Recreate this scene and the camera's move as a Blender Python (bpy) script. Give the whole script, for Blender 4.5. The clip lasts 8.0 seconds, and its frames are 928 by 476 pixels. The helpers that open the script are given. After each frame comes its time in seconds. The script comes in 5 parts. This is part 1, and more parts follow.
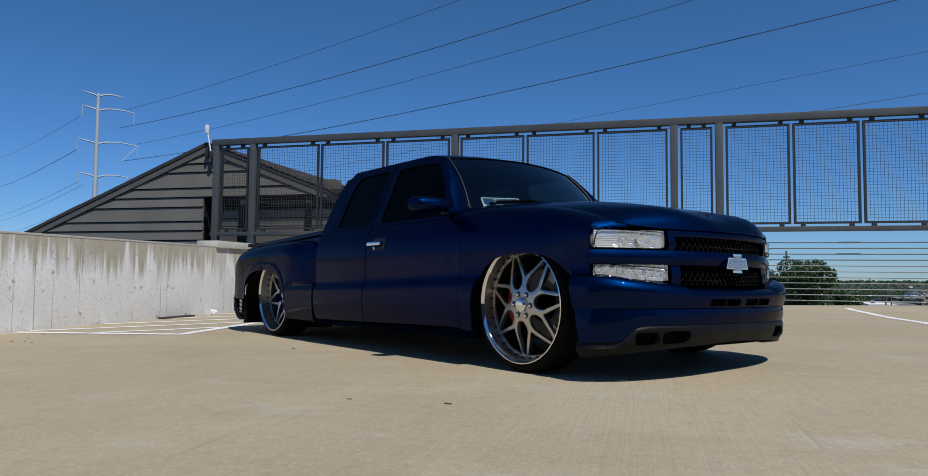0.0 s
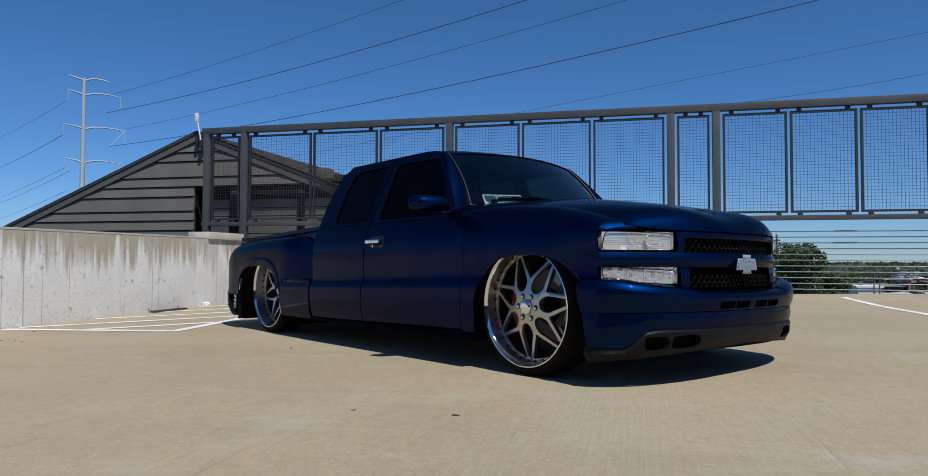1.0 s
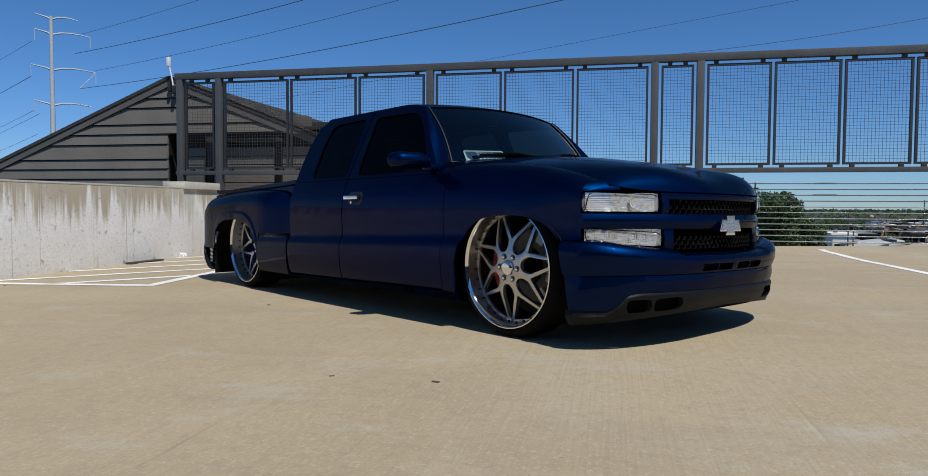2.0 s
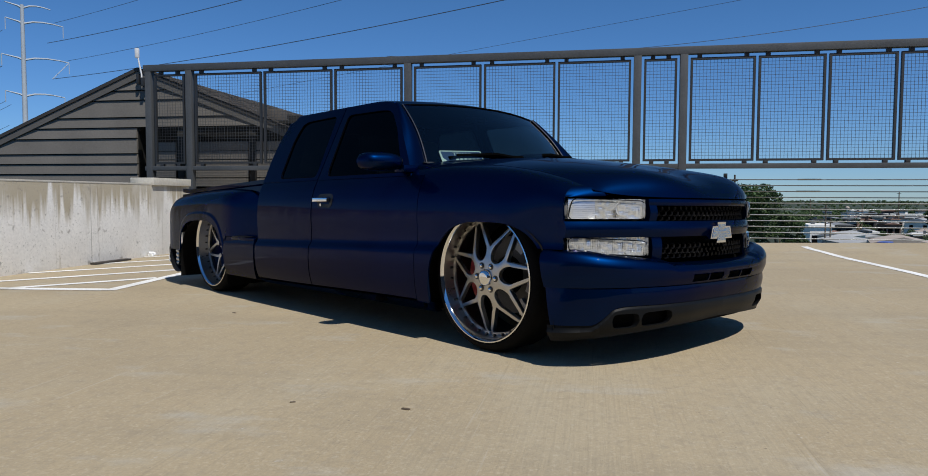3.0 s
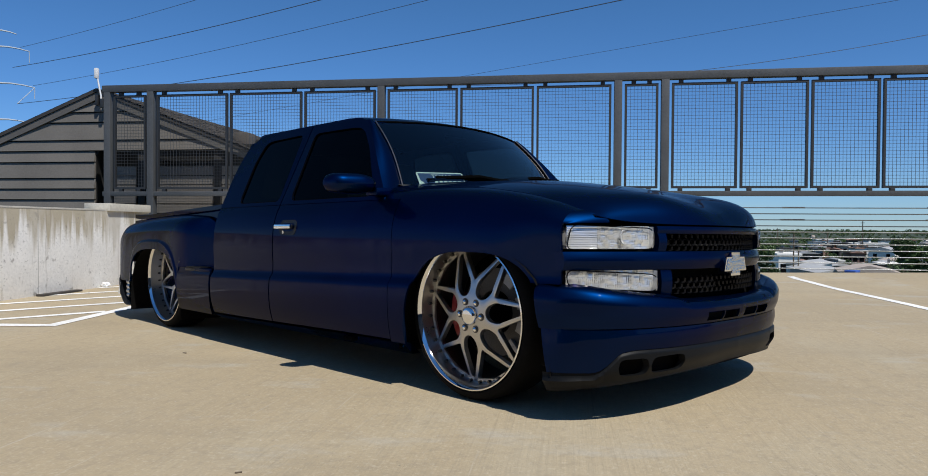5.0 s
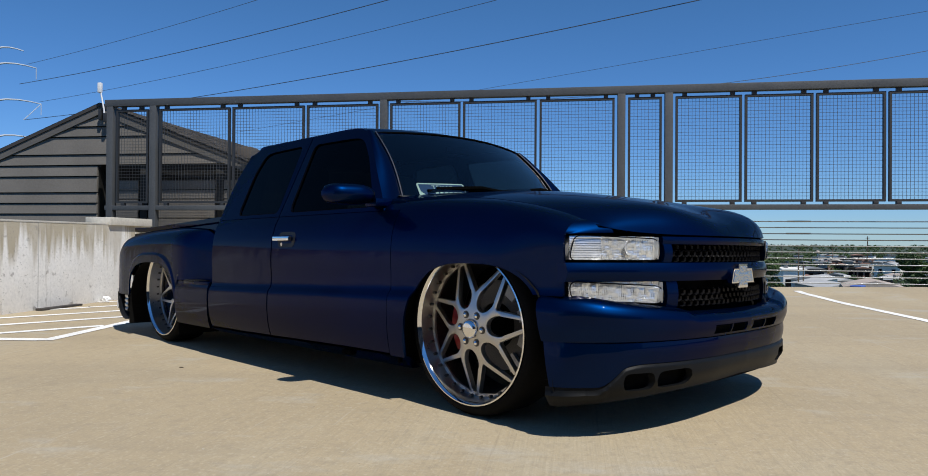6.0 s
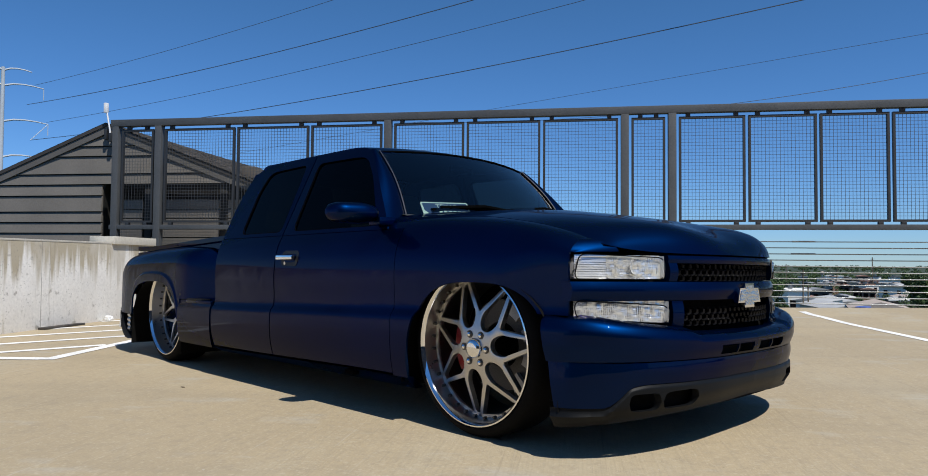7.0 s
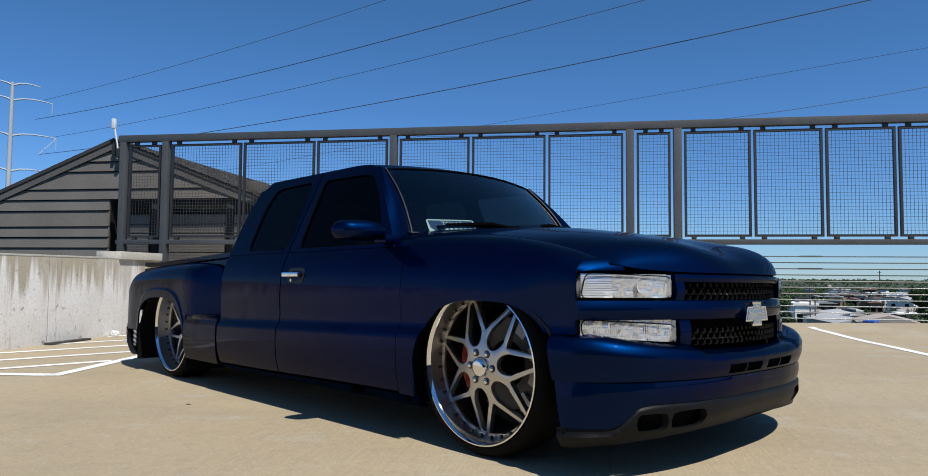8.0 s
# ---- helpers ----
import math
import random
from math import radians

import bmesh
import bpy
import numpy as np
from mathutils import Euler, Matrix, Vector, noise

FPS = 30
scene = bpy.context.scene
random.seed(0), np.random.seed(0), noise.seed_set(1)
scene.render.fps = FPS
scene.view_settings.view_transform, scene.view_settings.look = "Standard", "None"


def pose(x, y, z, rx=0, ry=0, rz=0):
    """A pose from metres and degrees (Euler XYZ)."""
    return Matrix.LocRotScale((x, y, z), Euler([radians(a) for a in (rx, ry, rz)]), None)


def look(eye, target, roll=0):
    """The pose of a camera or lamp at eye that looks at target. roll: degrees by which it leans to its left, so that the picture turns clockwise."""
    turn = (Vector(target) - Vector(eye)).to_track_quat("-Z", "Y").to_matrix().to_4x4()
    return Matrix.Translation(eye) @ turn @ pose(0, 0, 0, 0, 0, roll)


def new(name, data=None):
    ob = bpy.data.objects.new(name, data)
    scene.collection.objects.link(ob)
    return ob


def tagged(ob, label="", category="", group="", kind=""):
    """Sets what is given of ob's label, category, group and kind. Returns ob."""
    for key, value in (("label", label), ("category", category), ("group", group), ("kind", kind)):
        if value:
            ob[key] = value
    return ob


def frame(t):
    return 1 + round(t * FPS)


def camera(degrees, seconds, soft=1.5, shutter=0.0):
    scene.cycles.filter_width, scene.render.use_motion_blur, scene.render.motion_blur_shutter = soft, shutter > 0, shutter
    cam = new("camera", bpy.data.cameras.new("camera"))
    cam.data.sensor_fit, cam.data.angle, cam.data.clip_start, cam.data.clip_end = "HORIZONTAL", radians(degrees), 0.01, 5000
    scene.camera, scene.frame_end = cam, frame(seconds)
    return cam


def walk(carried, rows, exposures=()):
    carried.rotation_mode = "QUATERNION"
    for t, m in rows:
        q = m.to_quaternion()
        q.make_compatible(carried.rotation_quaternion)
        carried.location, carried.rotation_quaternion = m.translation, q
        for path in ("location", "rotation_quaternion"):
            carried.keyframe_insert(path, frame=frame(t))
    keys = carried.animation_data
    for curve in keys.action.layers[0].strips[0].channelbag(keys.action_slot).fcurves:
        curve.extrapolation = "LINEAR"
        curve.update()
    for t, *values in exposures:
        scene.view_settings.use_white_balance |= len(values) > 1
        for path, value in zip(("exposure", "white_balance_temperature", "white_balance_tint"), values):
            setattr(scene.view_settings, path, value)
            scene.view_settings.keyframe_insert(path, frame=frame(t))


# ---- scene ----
# camera and its walk
cam = camera(66.99, 8.0, soft=0.9)
PATH = [
    (0, pose(3.152, -3.832, 0.574, 93.186, -0.443, 51.569)),
    (0.5, pose(3.059, -3.815, 0.544, 92.887, -0.339, 51.157)),
    (1, pose(3.025, -3.826, 0.682, 91.860, -0.128, 50.833)),
    (1.5, pose(2.999, -3.816, 0.727, 88.923, -0.220, 50.345)),
    (3, pose(2.773, -3.561, 0.839, 86.802, -0.232, 47.760)),
    (3.5, pose(2.639, -3.442, 0.825, 87.078, -0.164, 47.035)),
    (4, pose(2.520, -3.359, 0.825, 87.542, -0.304, 46.359)),
    (4.5, pose(2.444, -3.316, 0.835, 88.427, -0.420, 45.739)),
    (6, pose(2.351, -3.209, 0.811, 90.369, -0.364, 45.838)),
    (6.5, pose(2.351, -3.215, 0.802, 91.364, -0.494, 45.991)),
    (7, pose(2.337, -3.199, 0.804, 92.020, -0.466, 46.111)),
    (7.5, pose(2.325, -3.191, 0.822, 92.568, -0.437, 46.366)),
    (8, pose(2.335, -3.203, 0.827, 93.107, -0.455, 46.533)),
]
walk(cam, PATH, [(0, -0.24, 6250, 10), (0.5, -0.22, 6270, 10), (1, -0.21, 6320, 10), (1.5, -0.16, 6430, 10), (3, -0.19, 6500, 10), (3.5, -0.15, 6500, 10), (4, -0.07, 6500, 10), (4.5, -0.03, 6500, 10), (6, 0.05, 6500, 10), (8, 0.09, 6500, 10)])

# world, sun and exposure
SUN_WAY = Vector((0.62, -0.12, 1.0)).normalized()
scene.view_settings.exposure = 0.0
world = bpy.data.worlds.new("sky")
scene.world = world
world.use_nodes = True
wn = world.node_tree.nodes
sky = wn.new("ShaderNodeTexSky")
sky.sky_type, sky.sun_disc = "NISHITA", False
sky.sun_elevation = math.asin(SUN_WAY.z)
sky.sun_rotation = math.atan2(SUN_WAY.x, SUN_WAY.y)
sky.altitude, sky.air_density, sky.dust_density, sky.ozone_density = 200, 1.0, 0.0, 4.0
rich = wn.new("ShaderNodeHueSaturation")
rich.inputs["Hue"].default_value, rich.inputs["Saturation"].default_value = 0.5, 1.13
world.node_tree.links.new(sky.outputs[0], rich.inputs["Color"])
hue = wn.new("ShaderNodeMix")
hue.data_type, hue.blend_type = "RGBA", "MULTIPLY"
hue.inputs[0].default_value = 1.0
# clear blue air right down to the horizon
way = wn.new("ShaderNodeTexCoord")
split = wn.new("ShaderNodeSeparateXYZ")
world.node_tree.links.new(way.outputs["Generated"], split.inputs[0])
climb = wn.new("ShaderNodeMapRange")
climb.inputs[1].default_value, climb.inputs[2].default_value = 0.0, 0.40
world.node_tree.links.new(split.outputs[2], climb.inputs[0])
air = wn.new("ShaderNodeMix")
air.data_type = "RGBA"
air.inputs[6].default_value, air.inputs[7].default_value = (0.58, 0.85, 1.34, 1), (0.66, 0.945, 1.10, 1)
world.node_tree.links.new(climb.outputs[0], air.inputs[0])
world.node_tree.links.new(air.outputs[2], hue.inputs[7])
world.node_tree.links.new(rich.outputs[0], hue.inputs[6])
world.node_tree.links.new(hue.outputs[2], wn["Background"].inputs[0])
wn["Background"].inputs[1].default_value = 0.084
sun = new("sun", bpy.data.lights.new("sun", "SUN"))
sun.data.energy, sun.data.angle, sun.data.color = 4.4, radians(0.53), (1.0, 0.965, 0.90)
sun.matrix_world = look((0, 0, 30), Vector((0, 0, 30)) - SUN_WAY)


# materials
def surface(name, color, rough=0.6, metal=0.0, coat=0.0, var=0.15, fine=60.0, broad=1.2, bump=0.0, rvar=0.0, spec=0.5, tint=None, randomise=0.0):
    """A painted, mineral or metal surface with variation at two scales."""
    m = bpy.data.materials.new(name)
    m.use_nodes = True
    nt = m.node_tree
    n, l = nt.nodes, nt.links
    b = n["Principled BSDF"]
    b.inputs["Metallic"].default_value = metal
    b.inputs["Roughness"].default_value = rough
    b.inputs["Coat Weight"].default_value = coat
    b.inputs["Coat Roughness"].default_value = 0.03
    b.inputs["Coat IOR"].default_value = 1.32
    b.inputs["Specular IOR Level"].default_value = spec
    co = n.new("ShaderNodeTexCoord")
    big, small = n.new("ShaderNodeTexNoise"), n.new("ShaderNodeTexNoise")
    big.inputs["Scale"].default_value, big.inputs["Detail"].default_value = broad, 5
    small.inputs["Scale"].default_value, small.inputs["Detail"].default_value = fine, 3
    for q in (big, small):
        l.new(co.outputs["Object"], q.inputs["Vector"])
    add = n.new("ShaderNodeMath")
    add.operation = "ADD"
    l.new(big.outputs[0], add.inputs[0])
    l.new(small.outputs[0], add.inputs[1])
    ramp = n.new("ShaderNodeMapRange")
    ramp.inputs[1].default_value, ramp.inputs[2].default_value = 0.7, 1.3
    ramp.inputs[3].default_value, ramp.inputs[4].default_value = 0.0, 1.0
    l.new(add.outputs[0], ramp.inputs[0])
    mix = n.new("ShaderNodeMix")
    mix.data_type = "RGBA"
    dark = tint if tint else [c * (1 - var) for c in color]
    lite = [min(1, c * (1 + var)) for c in color]
    mix.inputs[6].default_value, mix.inputs[7].default_value = (*dark, 1), (*lite, 1)
    l.new(ramp.outputs[0], mix.inputs[0])
    last = mix.outputs[2]
    if randomise:
        info, hsv, sc = n.new("ShaderNodeObjectInfo"), n.new("ShaderNodeHueSaturation"), n.new("ShaderNodeMapRange")
        sc.inputs[3].default_value, sc.inputs[4].default_value = 1 - randomise, 1 + randomise
        l.new(info.outputs["Random"], sc.inputs[0])
        l.new(sc.outputs[0], hsv.inputs["Value"])
        l.new(last, hsv.inputs["Color"])
        last = hsv.outputs[0]
    l.new(last, b.inputs["Base Color"])
    if rvar:
        rr = n.new("ShaderNodeMapRange")
        rr.inputs[3].default_value, rr.inputs[4].default_value = max(0.02, rough - rvar), rough + rvar
        l.new(ramp.outputs[0], rr.inputs[0])
        l.new(rr.outputs[0], b.inputs["Roughness"])
    if bump:
        bp = n.new("ShaderNodeBump")
        bp.inputs["Strength"].default_value, bp.inputs["Distance"].default_value = 0.6, bump
        l.new(add.outputs[0], bp.inputs["Height"])
        l.new(bp.outputs[0], b.inputs["Normal"])
    return m


def glass(name, color, rough=0.0, ior=1.5):
    """Thin sheet glass: clear to see through, with a mirror sheen."""
    m = bpy.data.materials.new(name)
    m.use_nodes = True
    nt = m.node_tree
    n, l = nt.nodes, nt.links
    clear, sheen, mix, fr = n.new("ShaderNodeBsdfTransparent"), n.new("ShaderNodeBsdfGlossy"), n.new("ShaderNodeMixShader"), n.new("ShaderNodeFresnel")
    clear.inputs[0].default_value = (*color, 1)
    sheen.inputs["Roughness"].default_value = rough
    fr.inputs[0].default_value = ior
    l.new(fr.outputs[0], mix.inputs[0])
    l.new(clear.outputs[0], mix.inputs[1])
    l.new(sheen.outputs[0], mix.inputs[2])
    l.new(mix.outputs[0], n["Material Output"].inputs[0])
    return m


PAINT = surface("navy_metallic_paint", (0.0001, 0.0106, 0.053), 0.43, 0.99, 0.48, 0.10, 900, 2.0, 0, 0, 0.05)
PAINT.node_tree.nodes["Principled BSDF"].inputs["Coat IOR"].default_value = 1.28
PAINT.node_tree.nodes["Principled BSDF"].inputs["Coat Roughness"].default_value = 0.028
PAINT.node_tree.nodes["Principled BSDF"].inputs["Specular Tint"].default_value = (0.005, 0.07, 0.26, 1)
GRILLE = surface("glossy_black_plastic", (0.004, 0.004, 0.005), 0.26, 0, 0.2, 0.2, 80, 4, 0, 0, 0.6)
SEALING = surface("matt_black_rubber", (0.003, 0.003, 0.003), 0.9, 0, 0, 0.2, 60, 4, 0, 0, 0.0)
COPING = surface("pale_tan_coping", (0.55, 0.52, 0.45), 0.7, 0, 0, 0.12, 30, 3, 0.001)
BLACK = surface("black_plastic", (0.008, 0.008, 0.009), 0.5, 0, 0, 0.3, 80, 4, 0.0004, 0, 0.3)
RUBBER = surface("tyre_rubber", (0.006, 0.006, 0.0062), 0.8, 0, 0, 0.3, 60, 6, 0.0008, 0, 0.08)
VALANCE = surface("grey_textured_plastic", (0.0045, 0.0052, 0.0062), 0.5, 0, 0, 0.15, 300, 4, 0.0006, 0, 0.16)
UNDER = surface("underbody_black", (0.005, 0.005, 0.005), 0.9, 0, 0, 0.3, 30, 3, 0, 0, 0.08)
ALLOY = surface("brushed_alloy", (0.52, 0.51, 0.495), 0.36, 1.0, 0, 0.08, 250, 6, 0.0002, 0.06)
POLISHED = surface("polished_alloy", (0.50, 0.49, 0.47), 0.32, 1.0, 0, 0.08, 120, 6, 0.0001, 0.05)
CHROME = surface("chrome", (0.82, 0.82, 0.82), 0.06, 1.0, 0, 0.04, 80, 5)
DISC = surface("brake_disc_iron", (0.10, 0.095, 0.09), 0.45, 0.8, 0, 0.2, 150, 8)
ROTOR = surface("bare_rotor_steel", (0.42, 0.42, 0.43), 0.42, 0.7, 0, 0.15, 150, 8)
BADGE = surface("hammered_bright_metal", (0.62, 0.62, 0.63), 0.22, 1.0, 0, 0.1, 90, 30, 0.006)
STEEL = surface("brake_steel", (0.22, 0.21, 0.20), 0.40, 1.0, 0, 0.2, 150, 8)
CALIPER = surface("red_caliper_paint", (0.30, 0.015, 0.015), 0.4, 0, 0.4, 0.15, 60, 5)
DASH = surface("grey_dash_vinyl", (0.035, 0.037, 0.036), 0.6, 0, 0, 0.15, 120, 6, 0.0004, 0, 0.3)
SEATCLOTH = surface("grey_seat_cloth", (0.045, 0.048, 0.048), 0.9, 0, 0, 0.2, 200, 8, 0.001)
SILVER = surface("satin_silver_reflector", (0.93, 0.93, 0.93), 0.20, 0.65, 0, 0.03, 120, 8)
REDLENS = surface("red_lens", (0.25, 0.01, 0.01), 0.15, 0, 0.6, 0.1, 60, 5)
TINT = glass("tinted_glass", (0.036, 0.044, 0.047), 0.0, 1.11)
DARKTINT = glass("dark_tinted_glass", (0.010, 0.012, 0.013), 0.0, 1.13)
SCREEN = glass("windscreen_glass", (0.58, 0.70, 0.68), 0.0, 1.68)
LENS = glass("clear_lens", (0.93, 0.95, 0.96), 0.02)
FENCE = surface("grey_painted_steel", (0.070, 0.075, 0.080), 0.55, 0.0, 0, 0.16, 40, 2.0, 0.0005, 0.08, 0.35)
FENCE_DARK = surface("dark_painted_steel", (0.024, 0.026, 0.029), 0.55, 0, 0, 0.2, 60, 3)
WIRE = surface("grey_painted_wire", (0.050, 0.054, 0.060), 0.55, 0.0, 0, 0.2, 80, 3)
CABLE = surface("stainless_cable", (0.30, 0.31, 0.32), 0.35, 0.9, 0, 0.15, 60, 3)
SIDING = surface("taupe_lap_siding", (0.160, 0.147, 0.130), 0.7, 0, 0, 0.14, 40, 1.6, 0.001, 0, 0.3, None, 0.10)
TRIM = surface("dark_taupe_trim", (0.115, 0.107, 0.096), 0.65, 0, 0, 0.15, 40, 2, 0.0006)
SHINGLE = surface("brown_asphalt_shingle", (0.13, 0.115, 0.10), 0.9, 0, 0, 0.35, 90, 3, 0.003, 0, 0.3, None, 0.18)
# near-black tone that carries the shade of the porch and behind the boards
PORCHSHADE = surface("shade_toned_porch_wall", (0.02, 0.019, 0.017), 0.85, 0, 0, 0.25, 30, 2)
LINE = surface("worn_white_road_paint", (0.84, 0.83, 0.79), 0.7, 0, 0, 0.18, 50, 3, 0.0005)
WHITE = surface("white_painted_metal", (0.78, 0.78, 0.77), 0.45, 0, 0, 0.06, 60, 4)
PYLON = surface("weathered_steel_pole", (0.42, 0.46, 0.50), 0.6, 0.0, 0, 0.10, 4, 0.3)
BARK = surface("bark", (0.10, 0.075, 0.05), 0.9, 0, 0, 0.3, 20, 3, 0.01)
CONDUCTOR = surface("weathered_conductor", (0.10, 0.11, 0.12), 0.6, 0.5, 0, 0.1, 2, 0.2)
LEAF = surface("green_leaves", (0.045, 0.082, 0.018), 0.6, 0, 0, 0.5, 2.0, 0.4)
WOODS = surface("distant_foliage", (0.045, 0.08, 0.022), 0.8, 0, 0, 0.5, 0.3, 0.05)
LAND = surface("distant_land", (0.034, 0.048, 0.022), 0.95, 0, 0, 0.4, 0.08, 0.01)
ROOFGREY = surface("pale_metal_roof", (0.25, 0.25, 0.245), 0.55, 0.0, 0, 0.10, 2, 0.2)
PALEROOF = surface("pale_grey_metal_roof", (0.46, 0.45, 0.42), 0.5, 0.0, 0, 0.10, 2, 0.2)
TANROOF = surface("tan_roof", (0.42, 0.35, 0.29), 0.7, 0.0, 0, 0.10, 2, 0.2)
STUCCO = surface("pale_stucco", (0.80, 0.77, 0.70), 0.8, 0, 0, 0.08, 6, 0.3)
BRICKRED = surface("reddish_wall", (0.26, 0.15, 0.11), 0.8, 0, 0, 0.15, 6, 0.3)
BLUE = surface("blue_awning_cloth", (0.05, 0.12, 0.42), 0.7, 0, 0, 0.1, 20, 2)
PLATE = surface("plate_white", (0.75, 0.78, 0.76), 0.4, 0, 0, 0.05, 60, 5)
PLATEBLUE = surface("plate_blue", (0.02, 0.05, 0.16), 0.4, 0, 0, 0.05, 60, 5)
# for the added south backdrop, dark so that the paint mirrors little light
DARKWALL = surface("dark_backdrop_wall", (0.07, 0.07, 0.075), 0.8, 0, 0, 0.2, 20, 0.6, 0.002)
BOARD = surface("boards", (0.045, 0.04, 0.036), 0.7, 0, 0, 0.2, 30, 3)


def layer(nt, base, color, vector, scale, detail, lo, hi, amount, stretch=None, turn=0.0):
    """Lays a noise-shaped stain of a colour over base; returns the new colour socket and the noise."""
    n, l = nt.nodes, nt.links
    if stretch:
        mp = n.new("ShaderNodeMapping")
        mp.inputs["Scale"].default_value = stretch
        mp.inputs["Rotation"].default_value = (0, 0, radians(turn))
        l.new(vector, mp.inputs[0])
        vector = mp.outputs[0]
    t = n.new("ShaderNodeTexNoise")
    t.inputs["Scale"].default_value, t.inputs["Detail"].default_value, t.inputs["Roughness"].default_value = scale, detail, 0.6
    l.new(vector, t.inputs["Vector"])
    r = n.new("ShaderNodeMapRange")
    r.inputs[1].default_value, r.inputs[2].default_value, r.inputs[4].default_value = lo, hi, amount
    l.new(t.outputs[0], r.inputs[0])
    mix = n.new("ShaderNodeMix")
    mix.data_type = "RGBA"
    mix.inputs[7].default_value = (*color, 1)
    l.new(r.outputs[0], mix.inputs[0])
    l.new(base, mix.inputs[6])
    return mix.outputs[2], t.outputs[0]


def concrete_deck():
    m = surface("tan_concrete_deck", (0.406, 0.328, 0.212), 0.85, 0, 0, 0.10, 90, 0.5, 0.0, 0.05, 0.3)
    nt = m.node_tree
    n, l = nt.nodes, nt.links
    b = n["Principled BSDF"]
    co = n.new("ShaderNodeTexCoord").outputs["Object"]
    c = b.inputs["Base Color"].links[0].from_socket
    c, _ = layer(nt, c, (0.445, 0.392, 0.285), co, 0.45, 6, 0.50, 0.70, 0.55, (1.6, 0.7, 1), 25)
    c, _ = layer(nt, c, (0.275, 0.232, 0.165), co, 0.8, 8, 0.50, 0.74, 0.50, (0.45, 1.8, 1), -20)
    c, _ = layer(nt, c, (0.43, 0.405, 0.345), co, 1.3, 8, 0.57, 0.70, 0.60, (1.0, 2.2, 1), -40)
    c, _ = layer(nt, c, (0.25, 0.22, 0.17), co, 5.0, 6, 0.60, 0.80, 0.35)
    c, _ = layer(nt, c, (0.10, 0.09, 0.075), co, 38.0, 2, 0.73, 0.78, 0.55)
    c, _ = layer(nt, c, (0.60, 0.57, 0.50), co, 26.0, 2, 0.745, 0.79, 0.45)
    c, _ = layer(nt, c, (0.28, 0.235, 0.17), co, 18.0, 9, 0.50, 0.68, 0.36)
    c, _ = layer(nt, c, (0.52, 0.455, 0.335), co, 45.0, 6, 0.54, 0.68, 0.38)
    c, broom = layer(nt, c, (0.27, 0.23, 0.165), co, 1.0, 5, 0.48, 0.72, 0.26, (75, 1.6, 1))
    c, _ = layer(nt, c, (0.21, 0.175, 0.125), co, 1.0, 6, 0.63, 0.74, 0.45, (24, 0.5, 1), 4)
    c, _ = layer(nt, c, (0.50, 0.46, 0.39), co, 1.0, 6, 0.64, 0.74, 0.45, (30, 0.7, 1), -3)
    l.new(c, b.inputs["Base Color"])
    grit = n.new("ShaderNodeTexNoise")
    grit.inputs["Scale"].default_value, grit.inputs["Detail"].default_value = 110, 4
    l.new(co, grit.inputs["Vector"])
    add = n.new("ShaderNodeMath")
    add.operation = "ADD"
    l.new(broom, add.inputs[0])
    l.new(grit.outputs[0], add.inputs[1])
    bp = n.new("ShaderNodeBump")
    bp.inputs["Strength"].default_value, bp.inputs["Distance"].default_value = 0.55, 0.004
    l.new(add.outputs[0], bp.inputs["Height"])
    l.new(bp.outputs[0], b.inputs["Normal"])
    return m


